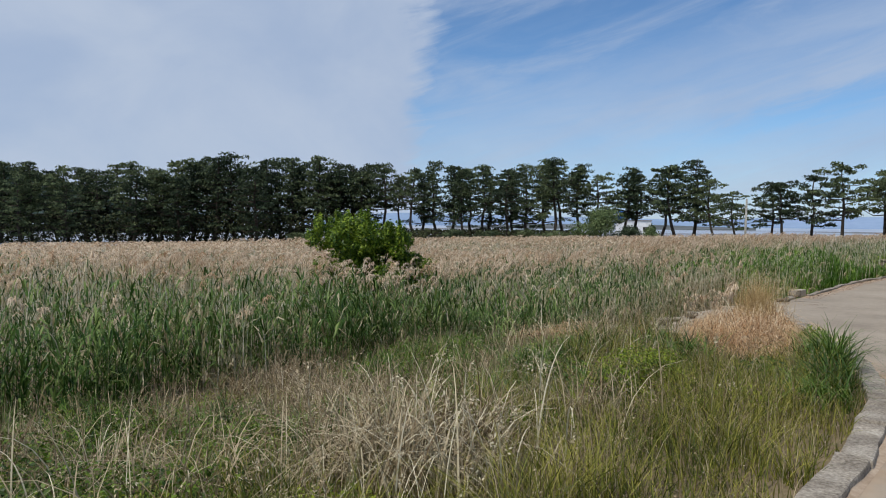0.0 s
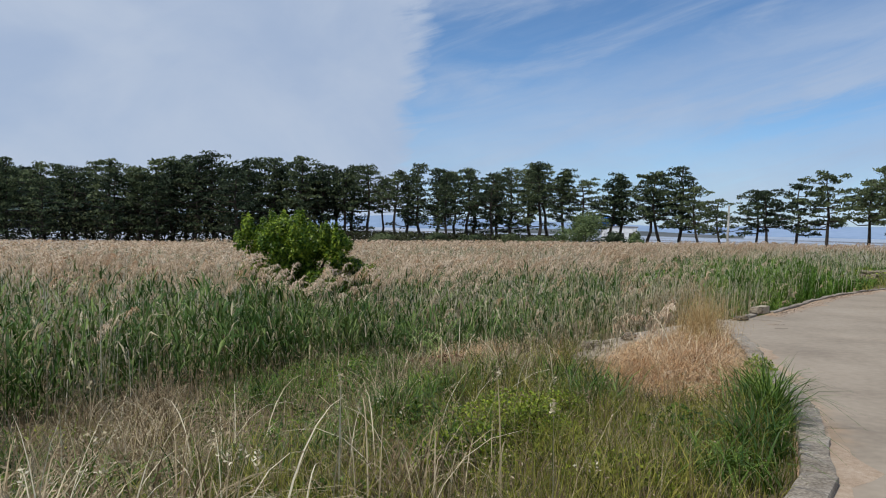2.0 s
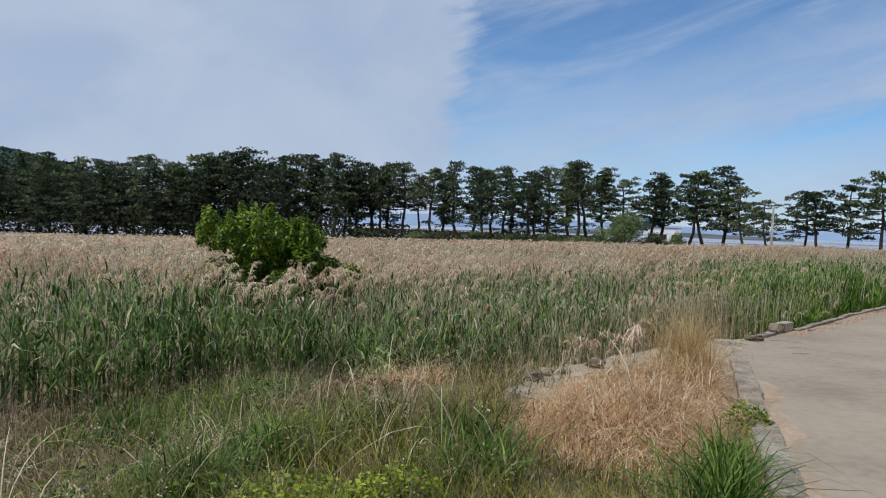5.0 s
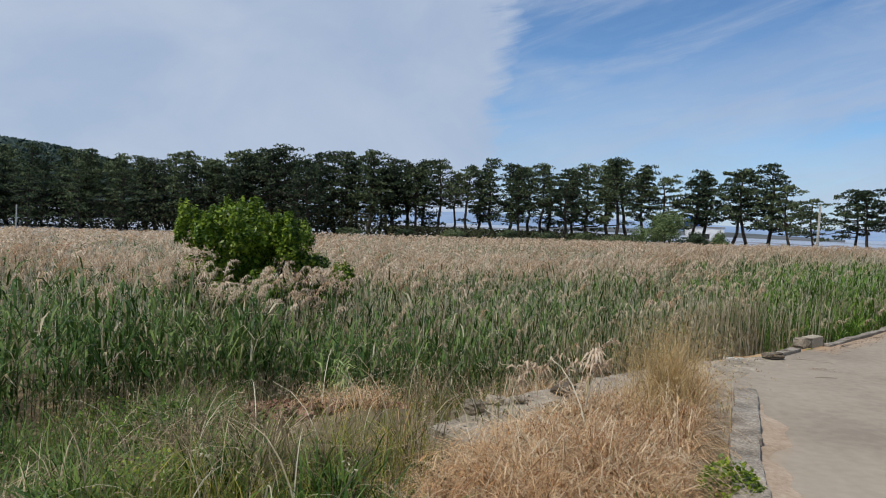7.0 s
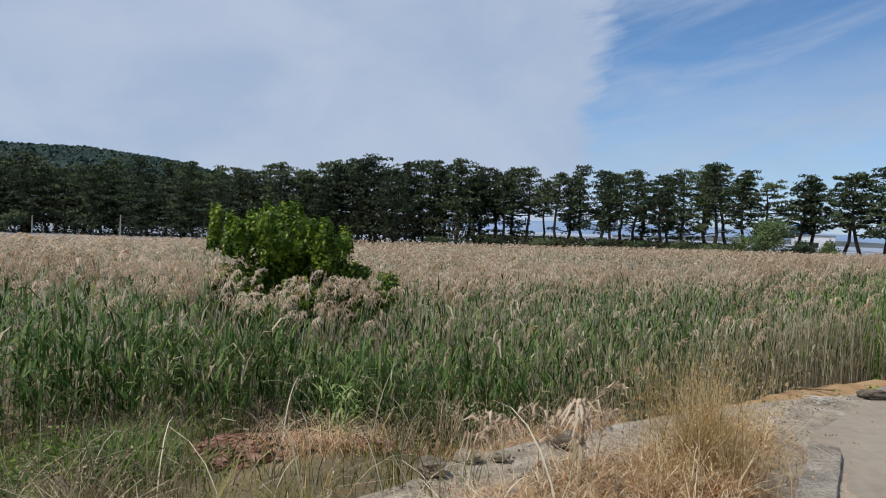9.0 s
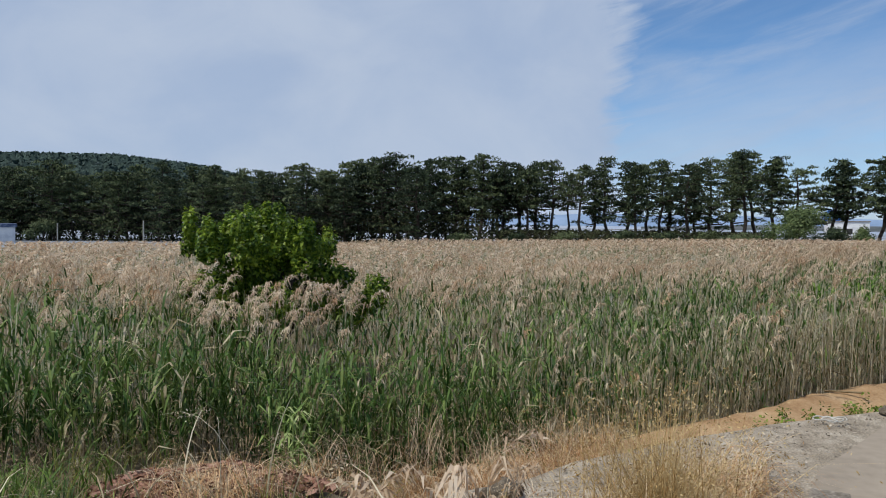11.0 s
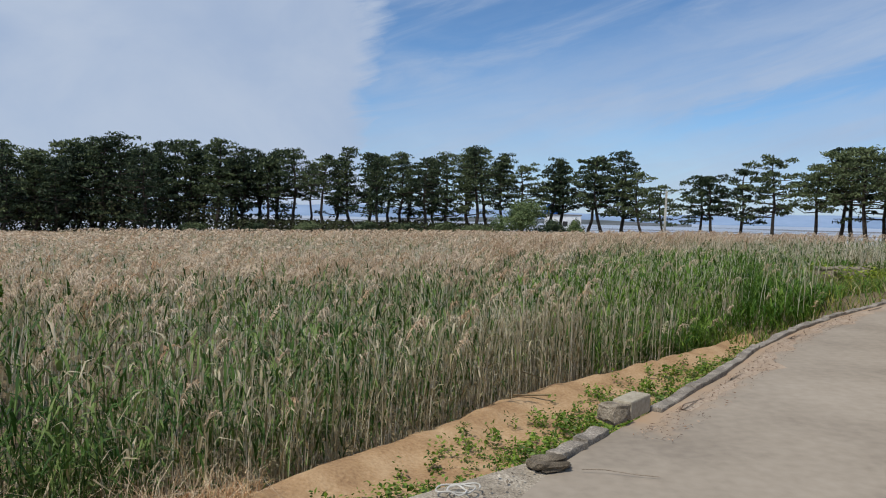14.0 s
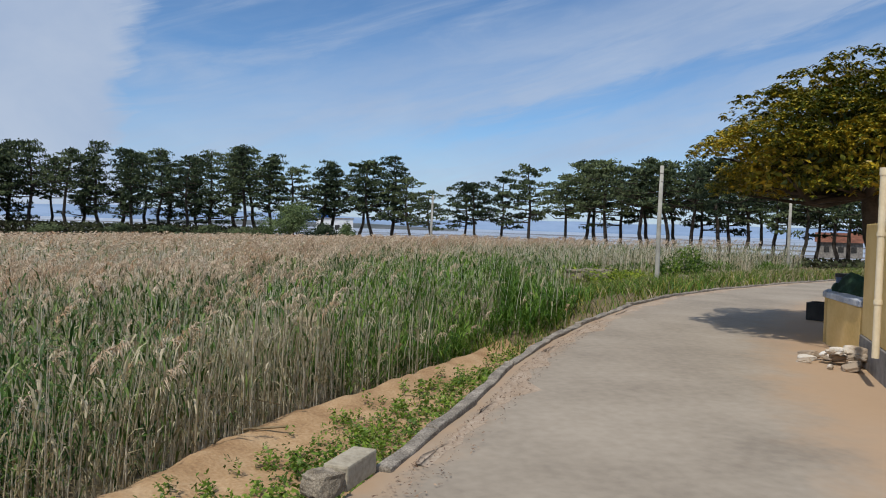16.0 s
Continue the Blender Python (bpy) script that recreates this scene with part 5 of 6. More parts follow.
# one airy tuft of tall straw among it, and pale dead plumes
g = Soup()
for cx, cy, cr, cn, h in ((4.47, 12.07, 0.34, 1300, 0.95), (4.52, 12.4, 0.3, 300, 0.6), (4.25, 11.5, 0.35, 260, 0.5)):
    a, u = rng.uniform(0, 6.28, cn), np.abs(rng.normal(0, 0.5, cn))
    x, y = cx + np.cos(a) * u * cr, cy + np.sin(a) * u * cr
    tips, out = blades(g, x, y, np.full(cn, 0.02), h * rng.uniform(0.3, 1.1, cn), rng.uniform(0.05, 0.8, cn), rng.uniform(0.003, 0.005, cn), 0, droop=0.5)
    seed_heads(g, tips, out, 0.5, 0, 3)
M_STRAW = material("straw", three((0.30, 0.19, 0.07), (0.47, 0.33, 0.14), (0.62, 0.48, 0.26)), 0.9, per_island=0.9, rough=0.8, through_light=0.25)
stuff("straw_tuft", g, [M_STRAW], "airy upright tuft of pale straw grass", "grass")
for cx, cy, k in ((3.37, 11.35, 6), (3.74, 11.78, 4)):
    x, y = cx + rng.normal(0, 0.14, k), cy + rng.normal(0, 0.14, k)
    reed_bed("dead_plumes", x, y, rng.uniform(0.30, 0.52, k), 2, np.ones(k), np.full(k, 0.05), True, leaf_len=0.25, label="pale bleached dead plumes standing over the rust grass", bits=36, bare=np.ones(k), thick=0.8)

# long green tufts
g = Soup()
for cx, cy, cr, cn, h in ((0.55, 8.6, 0.5, 460, 0.62), (3.72, 7.9, 0.30, 360, 0.75), (3.35, 7.1, 0.25, 200, 0.6), (2.9, 6.5, 0.3, 200, 0.5), (-1.2, 6.4, 0.6, 260, 0.6), (-2.9, 8.2, 0.8, 300, 0.7), (0.1, 7.4, 0.5, 260, 0.6), (0.8, 9.4, 0.5, 480, 0.62), (1.5, 9.95, 0.5, 320, 0.6), (2.45, 8.7, 0.4, 260, 0.55), (4.05, 9.0, 0.3, 200, 0.5),
                          (-0.2, 10.8, 0.8, 260, 0.6), (1.1, 7.0, 0.5, 240, 0.5), (-4.6, 8.6, 1.0, 420, 0.8), (-6, 8.5, 1.0, 380, 0.8), (-0.6, 13.0, 0.9, 620, 0.6), (0.2, 12.3, 0.7, 420, 0.5), (2.3, 9.7, 0.35, 200, 0.5), (-1.6, 11.8, 0.9, 320, 0.7)):
    a, u = rng.uniform(0, 6.28, cn), np.abs(rng.normal(0, 0.5, cn))
    x, y = cx + np.cos(a) * u * cr, cy + np.sin(a) * u * cr
    dk, _ = offset_from(KERB, x, y)
    x, y = x[dk > 0.06], y[dk > 0.06]
    cn = len(x)
    blades(g, x, y, height(x, y), h * rng.uniform(0.4, 1.15, cn), rng.uniform(0.25, 1.1, cn), rng.uniform(0.010, 0.020, cn), 0, segs=4, droop=0.6)
M_TUFT = material("tuft_blade", three((0.028, 0.070, 0.008), (0.068, 0.135, 0.016), (0.16, 0.24, 0.042)), 1.2, per_island=0.7, rough=0.5, through_light=0.25)
stuff("green_tufts", g, [M_TUFT], "lush green tufts of long grass", "grass")

# leafy weeds
g = Soup()
WEEDS = [(1.55, 7.5, 0.62, 0.42, 1500), (1.95, 8.1, 0.4, 0.30, 500), (1.2, 6.9, 0.42, 0.32, 520), (-0.9, 3.9, 0.7, 0.18, 600), (-2.2, 4.0, 0.8, 0.2, 550), (2.2, 6.4, 0.4, 0.2, 260), (-5.2, 9.2, 0.9, 0.4, 260), (-3.9, 9.9, 0.9, 0.35, 240),
         (4.6, 10.35, 0.22, 0.22, 260), (3.2, 15.35, 0.3, 0.25, 260), (0.6, 10.4, 0.5, 0.25, 350)]
for cx, cy, cr, ch, cn in WEEDS:
    cn = int(cn * 2.4)
    a, u = rng.uniform(0, 6.28, cn), np.sqrt(rng.uniform(0, 1, cn))
    x, y = cx + np.cos(a) * u * cr, cy + np.sin(a) * u * cr
    z = height(x, y) + ch * (1 - u * u) * rng.uniform(0.3, 1.0, cn) + 0.04
    flakes(g, np.stack([x, y, z], axis=1), rng.normal(0, 0.5, (cn, 3)) + np.array([0, 0, 0.9]), rng.uniform(0.022, 0.050, cn), 0.6, 0)
stuff("leafy_weeds", g, [M_WEED], "light green leafy weeds in the verge", "weeds")

# far shoulder of the lane
g = Soup()
x, y = scatter(115000, 11, 48, 22, 52)
d, s = offset_from(KERB, x, y)
e, _ = offset_from(EDGE, x, y)
st = offset_from(TOP, x, y)[1]
keep = (d > 0.05) & (e < 1.0) & (st > S_WALL_END + 0.3)
x, y, d = x[keep], y[keep], d[keep]
n = len(x)
dryish = rng.uniform(size=n) < 0.10 + 0.22 * step(20, 26, x)
lush = (rng.uniform(size=n) < 0.6) & ~dryish
for m, mat in ((dryish, 1), (~dryish & ~lush, 0), (lush, 2)):
    k = int(m.sum())
    blades(g, x[m], y[m], height(x[m], y[m]), rng.uniform(0.16, 0.55, k), rng.uniform(0.3, 1.2, k), rng.uniform(0.014, 0.030, k), mat, segs=2)
stuff("shoulder_grass", g, [M_GRASS, M_DRY, M_REED_FRESH], "mixed green and dry grass on the shoulder of the lane", "grass")

# bare reddish soil below the broken apron
soil = Soup()
x, y = scatter(19000, -1.0, 2.8, 12.2, 16.8)
b = in_blob(x, y, BARE)
keep = b > 0.10 + 0.22 * rng.uniform(size=len(x))
x, y = x[keep], y[keep]
flakes(soil, np.stack([x, y, height(x, y) + rng.uniform(0.0, 0.06, len(x))], axis=1), rng.normal(0, 0.45, (len(x), 3)) + np.array([0, 0, 1]), rng.uniform(0.04, 0.16, len(x)), 0.7, 0)
M_CLOD = material("red_soil", three((0.10, 0.045, 0.028), (0.21, 0.105, 0.07), (0.34, 0.20, 0.145)), 3.0, per_island=0.7, rough=1.0, bump=0.6)
stuff("soil_clods", soil, [M_CLOD], "bare crumbling reddish soil between dead grass and reeds", "soil")

# fine brown seed-bearing grass hanging like a haze over the verge
g = Soup()
x, y, d = verge_points(11000, -7, 5, 2.0, 14.5, 0.25, 9)
fit_in = (rng.uniform(size=len(x)) < np.clip(0.38 + 0.9 * lumps(x + 3, y, 1.5, 0.6), 0.05, 0.9)) & (in_blob(x, y, ORANGE) < 0.15) & (in_blob(x, y, BARE) < 0.1)
x, y, d = x[fit_in], y[fit_in], d[fit_in]
n = len(x)
tips, out = blades(g, x, y, height(x, y), rng.uniform(0.32, 0.80, n) * np.interp(d, [0.2, 1.5], [0.7, 1.0]), rng.uniform(0.1, 0.7, n), rng.uniform(0.0025, 0.0045, n), 0, segs=3, droop=0.5)
pick = rng.uniform(size=n) < 0.6
seed_heads(g, tips[pick], out[pick], 0.62, 0, 6)
M_SEED = material("seed_grass", three((0.11, 0.075, 0.045), (0.22, 0.165, 0.105), (0.38, 0.30, 0.20)), 1.1, per_island=0.9, rough=0.85, through_light=0.2)
stuff("seed_grass", g, [M_SEED], "thin brown grass heavy with seed", "grass")

# single long bleached blades arching over the verge
g = Soup()
for cx, cy, cr, cn in ((-0.5, 4.45, 0.34, 150), (-0.15, 4.35, 0.3, 70), (-0.55, 4.4, 0.7, 60), (0.1, 4.9, 0.6, 34), (-1.6, 4.6, 0.9, 34), (-3.0, 5.4, 1.3, 34), (-2.4, 3.4, 0.9, 22), (0.8, 6.2, 0.9, 26), (-0.8, 7.6, 1.6, 34), (1.6, 8.8, 1.2, 26), (-2.6, 9.8, 1.6, 30), (0.4, 11.0, 1.3, 26), (1.8, 12.6, 0.9, 22), (2.9, 10.8, 0.8, 20)):
    x, y = cx + rng.normal(0, cr * 0.55, cn), cy + rng.normal(0, cr * 0.55, cn)
    dk, _ = offset_from(KERB, x, y)
    x, y = x[dk > 0.3], y[dk > 0.3]
    cn = len(x)
    tips, out = blades(g, x, y, height(x, y), rng.uniform(0.5, 1.25, cn), rng.uniform(0.2, 1.2, cn), rng.uniform(0.006, 0.014, cn), 0, segs=7, droop=0.75)
    pick = rng.uniform(size=cn) < 0.3
    for k in range(4):
        seed_heads(g, tips[pick] - out[pick] * 0.03 * k - np.array([0, 0, 0.01 * k]), out[pick], 0.7, 0, 5)
M_BLEACHED = material("bleached_blade", three((0.34, 0.28, 0.17), (0.52, 0.45, 0.30), (0.68, 0.62, 0.46)), 1.0, per_island=0.8, rough=0.7, through_light=0.2)
stuff("bleached_blades", g, [M_BLEACHED], "long pale bleached blades arching out of the verge", "grass")

# dark broad-leaved weeds in the hollows
g = Soup()
for cx, cy, cr, ch, cn in ((-4.2, 7.0, 0.9, 0.5, 1500), (-5.4, 6.4, 0.9, 0.5, 1300), (-3.6, 5.6, 0.8, 0.35, 1000), (-2.7, 4.9, 0.7, 0.3, 900), (-1.9, 4.5, 0.8, 0.28, 900), (-1.4, 5.5, 0.7, 0.25, 700), (-2.0, 6.4, 0.8, 0.3, 700), (-2.2, 3.5, 0.8, 0.22, 700), (-4.3, 8.3, 0.8, 0.4, 900), (-2.6, 7.2, 0.8, 0.35, 600), (-3.4, 4.4, 0.7, 0.25, 420), (-0.4, 8.8, 0.8, 0.3, 520), (0.9, 8.0, 0.5, 0.3, 380), (2.9, 7.6, 0.4, 0.2, 260), (-1.8, 10.9, 0.9, 0.4, 620),
                           (-0.3, 12.1, 0.8, 0.4, 620), (-1.3, 13.2, 0.8, 0.4, 620), (0.4, 6.0, 0.5, 0.2, 300)):
    cn = int(cn * 1.6)
    a, u = rng.uniform(0, 6.28, cn), np.sqrt(rng.uniform(0, 1, cn))
    x, y = cx + np.cos(a) * u * cr, cy + np.sin(a) * u * cr
    z = height(x, y) + ch * (1 - u * u) * rng.uniform(0.2, 1.0, cn) + 0.04
    flakes(g, np.stack([x, y, z], axis=1), rng.normal(0, 0.6, (cn, 3)) + np.array([0, 0, 0.8]), rng.uniform(0.03, 0.07, cn), 0.5, 0)
stuff("dark_weeds", g, [M_BUSH], "dark green broad-leaved weeds in hollows of the verge", "weeds")


# ---- shoulder shrubs, poles ----
shrub("shrub", (27.6, 41.0, ground_at(27.6, 41.0)), [((0, 0, 0.8), (1.2, 1.1, 0.6)), ((0.9, 0.3, 0.7), (0.9, 0.9, 0.5)), ((-0.8, 0, 0.6), (0.7, 0.7, 0.5)), ((0.3, 0, 1.35), (0.7, 0.7, 0.4))], 1100, 0.12, M_BUSH,
      "dark green shrub beside a concrete pole", 71)
creeper = []
r_c = np.random.default_rng(5)
for i in range(12):
    creeper.append(((r_c.uniform(-3.4, 3.4), r_c.uniform(-1.2, 1.2), 0.35), (r_c.uniform(0.6, 1.1), 0.8, r_c.uniform(0.3, 0.5))))
shrub("creeper_mound", (24.2, 43.4, ground_at(24.2, 43.4)), creeper, 700, 0.13, M_WEED, "low yellow-green mound of creepers on the shoulder", 72, "creeper", 4)


def pole(at, top, r0, label):
    z = ground_at(*at)
    ob = thing("utility_pole", (at[0], at[1], z), label, "pole", "poles along the lane")
    s = Soup()
    h = top - z
    limb(s, [(0, 0, -0.3), (0, 0, h * 0.5), (0.01 * h, 0, h), (0.01 * h, 0, h + 0.01)], [r0, r0 * 0.88, r0 * 0.74, 0.01], 0, 12)
    part("shaft", s.mesh("shaft", [M_POLE], smooth=True), None, ob)
    for q in (0.86, 0.93):
        s = Soup()
        limb(s, [(0.009 * h, 0, h * q), (0.009 * h, 0, h * q + 0.05)], [r0 * 0.84, r0 * 0.84], 0, 12)
        part("band", s.mesh("band", [M_PLINTH]), None, ob)
    return ob


pole((25.6, 40.1), 4.55, 0.11, "short weathered grey concrete pole on the shoulder")
pole((48.6, 56.5), 5.2, 0.13, "grey concrete pole standing beyond the bend")
pole((26.4, 75.0), 4.35, 0.12, "pale grey concrete pole at the edge of the field")

# ---- by the shore: rail, platform, tank house, cottage ----
x0, y0 = from_view(-16.6, 118)
x1, y1 = from_view(-20.2, 116)
rail = thing("fence", (x0, y0, ground_at(x0, y0)), "low dark wooden rail fence before the water", "fence")
turn = math.atan2(y1 - y0, x1 - x0)
ln = math.hypot(x1 - x0, y1 - y0)
rail.rotation_euler = (0, 0, turn)
for k in range(7):
    part("post", box_bm(0.12, 0.12, 1.7, (ln * k / 6, 0, 0.6), 0.01), M_WOOD, rail)
for z in (0.85, 1.3):
    part("rail", box_bm(ln, 0.06, 0.10, (ln / 2, -0.09, z), 0.008), M_WOOD, rail)
x0, y0 = from_view(-26.4, 98)
deck = thing("platform", (x0, y0, ground_at(x0, y0)), "low wooden sitting platform at the edge of the reeds", "platform")
deck.rotation_euler = (0, 0, radians(-26))
part("deck", box_bm(4.6, 2.0, 0.16, (0, 0, 1.12), 0.02), M_WOOD, deck)
for sx in (-2.0, 0, 2.0):
    for sy in (-0.8, 0.8):
        part("leg", box_bm(0.16, 0.16, 1.25, (sx, sy, 0.5), 0.01), M_DARK, deck)
x0, y0 = from_view(-9.75, 190)
hut = thing("tank_house", (x0, y0, -2.2), "white block house with a blue water tank on its roof", "building")
hut.rotation_euler = (0, 0, radians(-10))
part("wall", box_bm(9.0, 5.0, 5.0, (3.0, 0, 2.5), 0.03), M_WHITE, hut)
part("roof_slab", box_bm(9.4, 5.4, 0.25, (3.0, 0, 5.13), 0.03), M_PLINTH, hut)
s = Soup()
limb(s, [(0, 0, 5.25), (0, 0, 7.0), (0, 0, 7.02), (0, 0, 7.7), (0, 0, 7.75)], [1.75, 1.75, 1.8, 0.7, 0.05], 0, 20)
tank = part("tank", s.mesh("tank", [M_TANK], smooth=False), None, hut, "blue water tank")
s = Soup()
limb(s, [(0, 0, 6.55), (0, 0, 6.95)], [1.78, 1.78], 0, 20)
part("band", s.mesh("band", [M_WHITE]), None, tank, "white band")
for k in range(3):
    part("window", box_bm(1.2, 0.08, 1.2, (1.2 + 2.4 * k, -2.52, 2.9), 0.01), M_DARK, hut)
x0, y0 = from_view(-46.6, 118)
cot = thing("cottage", (x0, y0, -1.0), "small grey cottage with a dull red tiled roof", "house")
cot.rotation_euler, cot.scale = (0, 0, radians(-46)), (0.62, 0.7, 0.72)
part("wall", box_bm(9, 5, 3.0, (0, 0, 1.5), 0.02), M_PLINTH, cot)
bm = bmesh.new()
vs = [bm.verts.new(p) for p in ((-4.9, -3, 2.95), (4.9, -3, 2.95), (4.9, 3, 2.95), (-4.9, 3, 2.95), (-4.9, 0, 4.8), (4.9, 0, 4.8))]
for f in ((0, 1, 5, 4), (2, 3, 4, 5), (0, 4, 3), (1, 2, 5), (3, 2, 1, 0)):
    bm.faces.new([vs[i] for i in f])
part("roof", bm, M_ROOF, cot)
for k in (-2.5, 0.3, 2.8):
    part("window", box_bm(1.1, 0.08, 1.1, (k, -2.52, 1.6), 0.01), M_DARK, cot)


# ---- yellow garden wall ----
def wall_run(name, a, b, z0, z1, thick, mat, label, parent=None, cap=None):
    a, b = np.array(a), np.array(b)
    mid, ln = (a + b) / 2, math.hypot(*(b - a))
    ang = math.atan2(b[1] - a[1], b[0] - a[0])
    bm = box_bm(ln, thick, z1 - z0, (0, 0, (z0 + z1) / 2), 0.015)
    ob = part(name, bm, mat, parent)
    ob.location, ob.rotation_euler = (mid[0], mid[1], 0), (0, 0, ang)
    return ob


low_wall = thing("garden_wall", (0, 0, 0), "low yellow rendered garden wall with a blue painted coping", "wall", kind="structure")
for a, b in (((14.66, 19.90), (15.42, 21.16)), ((15.48, 21.265), (16.03, 21.69)), ((16.14, 21.75), (18.6, 21.95))):
    wall_run("wall_panel", a, b, -0.05, 0.69, 0.20, M_YELLOW, "", low_wall)
    wall_run("coping", a, b, 0.694, 0.78, 0.26, M_COPING, "", low_wall)["label"] = "blue painted coping"
tall_wall = thing("house_wall", (0, 0, 0), "tall yellow rendered wall on a grey plinth", "wall", kind="structure")
wall_run("wall_panel", (14.56, 19.77), (12.29, 17.01), 0.36, 1.78, 0.22, M_YELLOW, "", tall_wall)
wall_run("plinth", (14.58, 19.79), (12.29, 17.01), -0.05, 0.356, 0.26, M_PLINTH, "", tall_wall)["label"] = "grey concrete plinth"
pipe = thing("drain_pipe", (13.15, 18.49, 0.0), "pale upright plastic pipe fixed before the yellow wall", "pipe")
part("pipe", rod_bm([(0, 0, 0.33), (0, 0, 1.4), (0, 0, 2.28), (0.0, 0.0, 2.30)], 0.037, 14), M_PIPE, pipe)
for z in (0.9, 1.62):
    part("collar", rod_bm([(0, 0, z), (0, 0, z + 0.045)], 0.044, 14), M_PIPE, pipe)
part("cap", rod_bm([(0, 0, 2.26), (0, 0, 2.34)], 0.043, 14), M_PIPE, pipe)

net = thing("net_bundle", (15.86, 21.02, 0.0), "heap of dark green netting behind the low wall", "netting")
part("bulk", rock_bm(0.85, 0.65, 1.08, 31, rough=0.35), M_NET, net)
part("base", rock_bm(0.8, 0.6, 0.6, 33, rough=0.3), M_NET, net)
tub = thing("tub", (15.76, 21.27, 0.0), "dark blue plastic tub behind the low wall", "tub")
s = Soup()
limb(s, [(0, 0, 0.0), (0, 0, 1.02), (0, 0, 1.02), (0, 0, 0.6)], [0.10, 0.15, 0.135, 0.12], 0, 16)
part("shell", s.mesh("shell", [M_BLUE], smooth=True), None, tub)
part("rim", rod_bm([(0, 0, 1.0), (0, 0, 1.05)], 0.165, 16), M_DARK, tub)
crate = thing("crate", (17.80, 23.73, 0.0), "dark plastic crate on the ground in the tree's shade", "crate")
crate.rotation_euler, crate.scale = (0, 0, 0.5), (0.62, 0.62, 0.8)
for sx, sy, px, py in ((0.75, 0.03, 0, -0.26), (0.75, 0.03, 0, 0.26), (0.03, 0.5, -0.36, 0), (0.03, 0.5, 0.36, 0)):
    part("side", box_bm(sx, sy, 0.42, (px, py, 0.22), 0.008), M_DARK, crate)
part("bottom", box_bm(0.7, 0.5, 0.03, (0, 0, 0.03)), M_DARK, crate)
r_r = random.Random(4)
M_RUBBLE = material("rubble", three((0.33, 0.26, 0.19), (0.54, 0.48, 0.40), (0.72, 0.69, 0.63)), 4, rough=0.9, bump=0.6, per_object=0.9)
for k in range(24):
    a, u = r_r.uniform(0, 6.28), r_r.uniform(0, 1) ** 0.6
    w = r_r.uniform(0.12, 0.34) * (1.1 - 0.3 * u)
    z = max(0.0, 0.22 * (1 - u) * r_r.uniform(0.3, 1.2))
    slab = stone((14.02 + math.cos(a) * u * 0.46, 19.66 + math.sin(a) * u * 0.48, z * 0.8), (w, w * r_r.uniform(0.5, 0.9), w * r_r.uniform(0.28, 0.55)), r_r.uniform(0, 6), 100 + k,
                 "pale broken rubble piled against the yellow wall", "rubble", M_RUBBLE, "rubble pile", 0.24)
    slab.rotation_euler = (r_r.uniform(-0.3, 0.3), r_r.uniform(-0.3, 0.3), slab.rotation_euler[2])


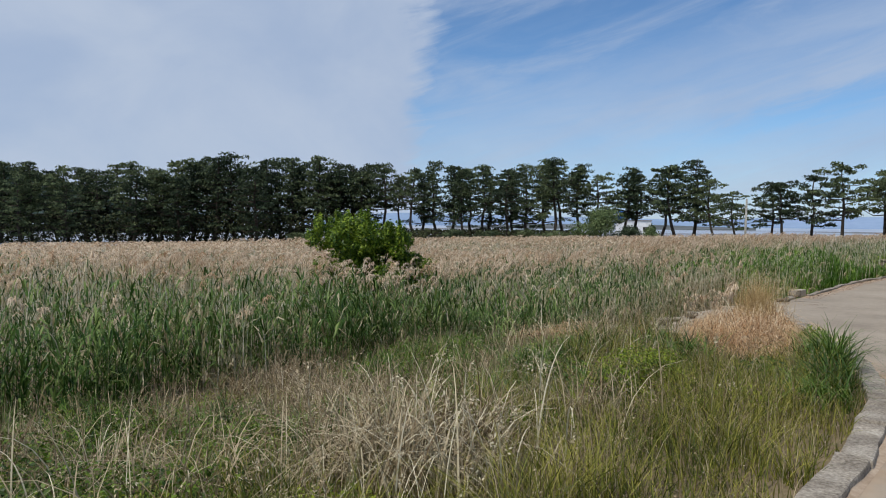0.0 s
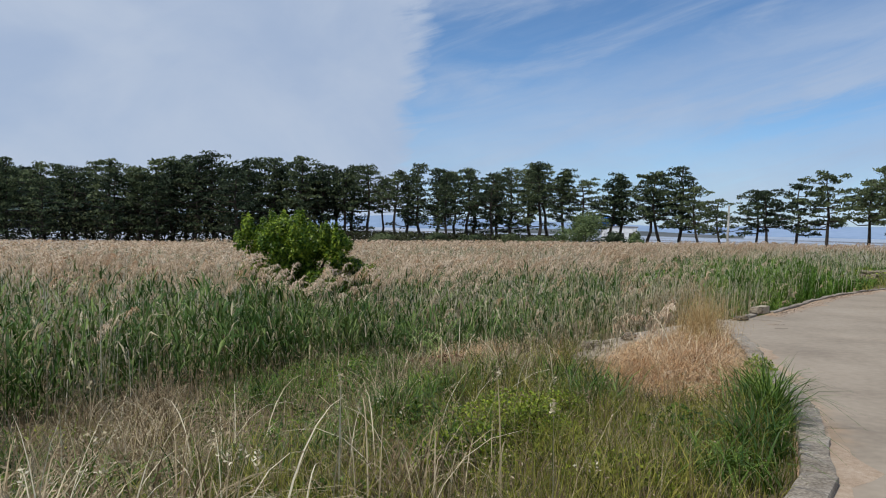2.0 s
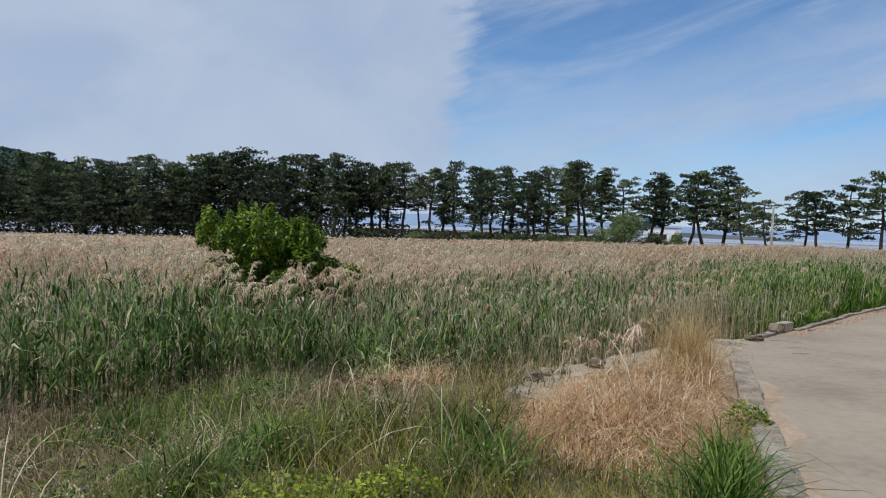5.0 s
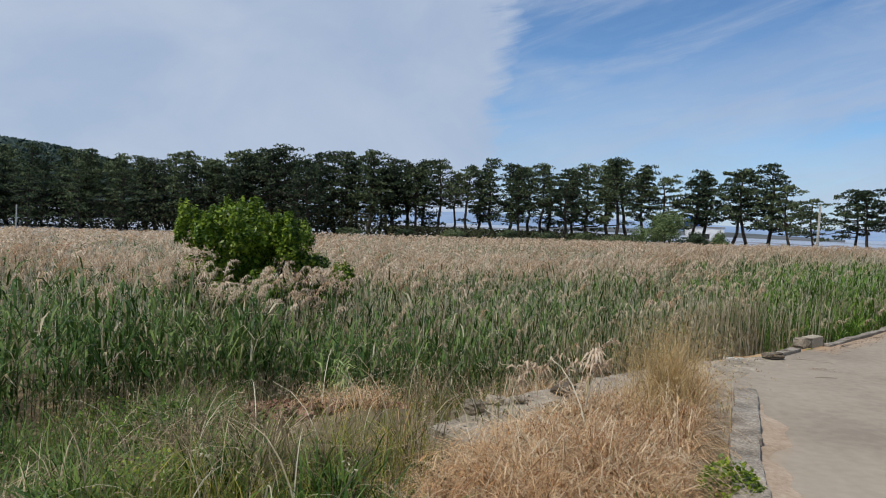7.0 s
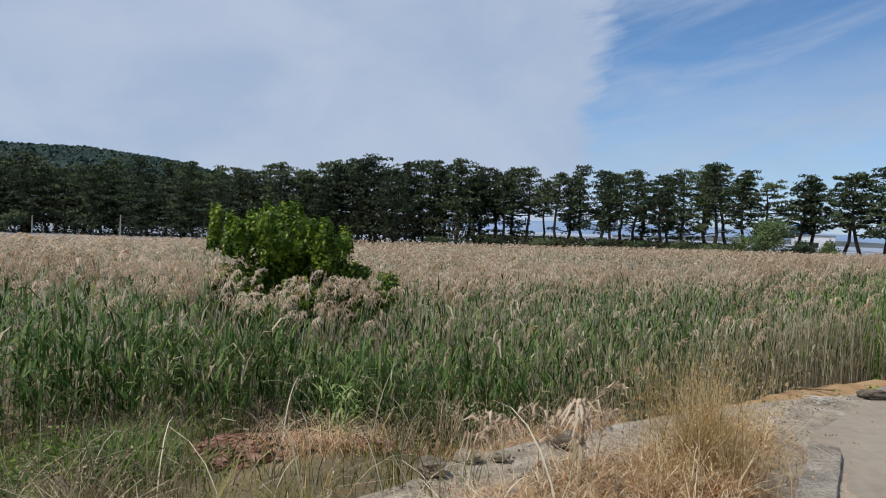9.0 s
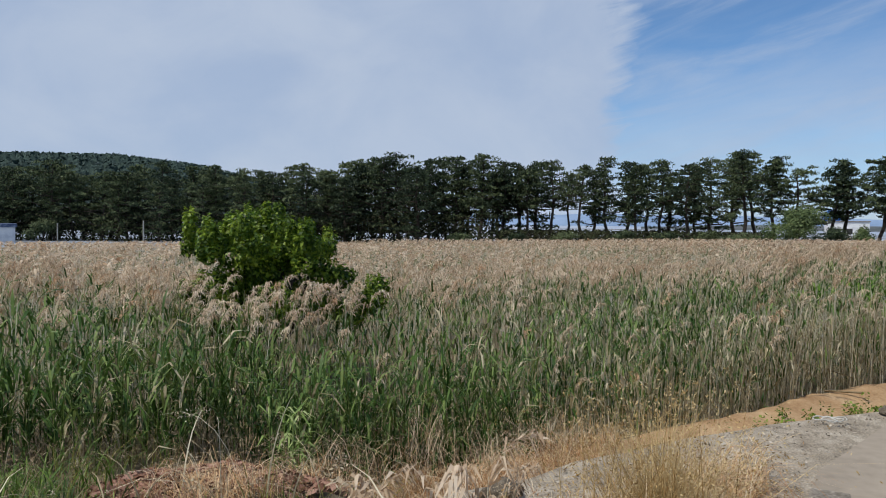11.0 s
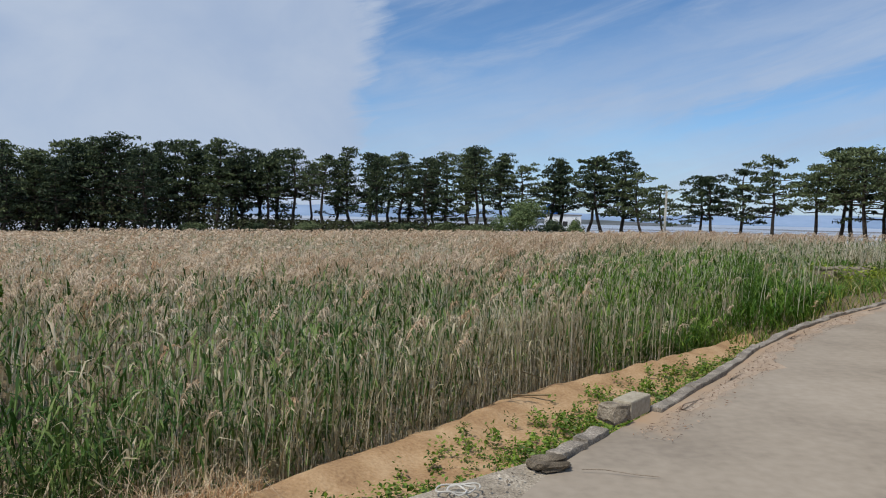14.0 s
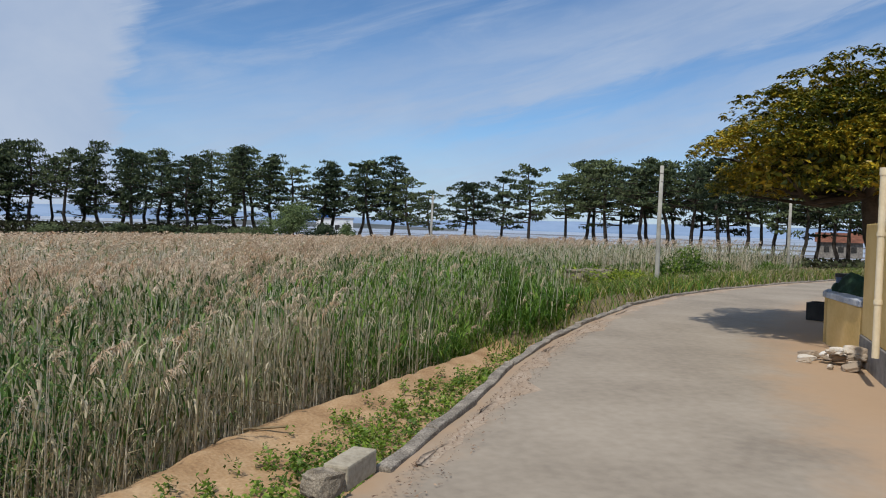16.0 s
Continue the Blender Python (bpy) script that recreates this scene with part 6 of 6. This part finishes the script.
# ---- broad evergreen over the wall ----
def broad_tree(at):
    ob = thing("evergreen_tree", at, "broad domed evergreen with golden green leaves leaning over the wall", "tree")
    r = np.random.default_rng(11)
    wood, crown = Soup(), Soup()
    limb(wood, [(0.3, 0.2, -0.4), (0.1, 0.15, 0.8), (-0.35, 0.1, 1.6), (-0.6, 0.0, 2.4)], [0.20, 0.17, 0.15, 0.12], 0, 9)
    limb(wood, [(0.2, 0.2, 0.4), (0.7, 0.2, 1.5), (0.9, 0.1, 2.8)], [0.15, 0.12, 0.09], 0, 8)
    tops = []
    for i in range(44):
        u = math.sqrt((i + 0.5) / 44)
        a = i * 2.399
        px, py = math.cos(a) * u * 2.85, math.sin(a) * u * 2.8
        pz = 4.15 - 1.35 * u ** 2.2 + r.uniform(-0.30, 0.22)
        tops.append((px, py, pz, r.uniform(0.62, 1.0)))
    for i in range(24):
        a = i * 2.4
        tops.append((math.cos(a) * 2.35, math.sin(a) * 2.3, r.uniform(2.2, 2.95), r.uniform(0.5, 0.8)))
    for px, py, pz, w in tops:
        # leaves stand in rosettes on the upper skin of each flat pad
        k = int(230 * w * w) + 30
        d = r.normal(size=(k, 3))
        d[:, 2] = np.abs(d[:, 2]) * 1.1 - 0.10
        d /= np.linalg.norm(d, axis=1)[:, None]
        c = np.array([px, py, pz]) + d * r.uniform(0.82, 1.0, k)[:, None] * np.array([w, w, w * 0.52])
        for j in range(9):
            o = r.normal(0, 1, (k, 3))
            o /= np.linalg.norm(o, axis=1)[:, None]
            o[:, 2] = np.abs(o[:, 2]) * 0.7
            flakes(crown, c + o * 0.055, o * 0.5 + np.array([0, 0, 0.75]), r.uniform(0.06, 0.105, k), 0.45, 0, twist=np.cross(o, np.array([0.3, 0.2, 1.0])))
        src = np.array([-0.6, 0, 2.3]) if px < 0.2 else np.array([0.9, 0.1, 2.6])
        limb(wood, [src, (src + np.array([px, py, pz])) / 2 + r.normal(0, 0.15, 3), (px, py, pz)], [0.07, 0.045, 0.015], 0, 5)
    # old leaves within the crown
    k = 15000
    d = r.normal(size=(k, 3))
    d[:, 2] = np.abs(d[:, 2])
    d *= (r.uniform(0.2, 1.0, k) ** 0.5 / np.linalg.norm(d, axis=1))[:, None]
    p = d * np.array([2.75, 2.7, 1.60]) + np.array([0, 0, 2.35])
    flakes(crown, p, r.normal(size=(k, 3)), r.uniform(0.09, 0.16, k), 0.5, 0)
    ob.scale = (0.90, 0.90, 0.905)
    part("trunk", wood.mesh("trunk", [M_BARK], smooth=True), None, ob)
    part("crown", crown.mesh("crown", [M_GOLD]), None, ob)


broad_tree((16.5, 21.14, 0.18))

# ---- at the far end of the field ----
x0, y0 = from_view(51.6, 158)
shed = thing("storage_shed", (x0, y0, ground_at(x0, y0)), "long low shed with a pale blue metal roof", "building")
shed.rotation_euler = (0, 0, radians(50))
part("wall", box_bm(16, 6, 3.0, (0, 0, 1.5), 0.02), M_WHITE, shed)
part("roof", box_bm(16.6, 6.8, 0.7, (0, 0, 3.36), 0.15), M_BLUE, shed, "pale blue metal roof")
for az, d, h in ((40.8, 112, 3.4), (46.3, 118, 3.0)):
    x0, y0 = from_view(az, d)
    z0 = ground_at(x0, y0)
    pl = thing("post", (x0, y0, z0), "thin grey post at the edge of the wood", "post", "thin posts")
    part("shaft", rod_bm([(0, 0, -0.2), (0, 0, h), (0.02, 0, h + 1.0)], 0.09, 8), M_POLE, pl)
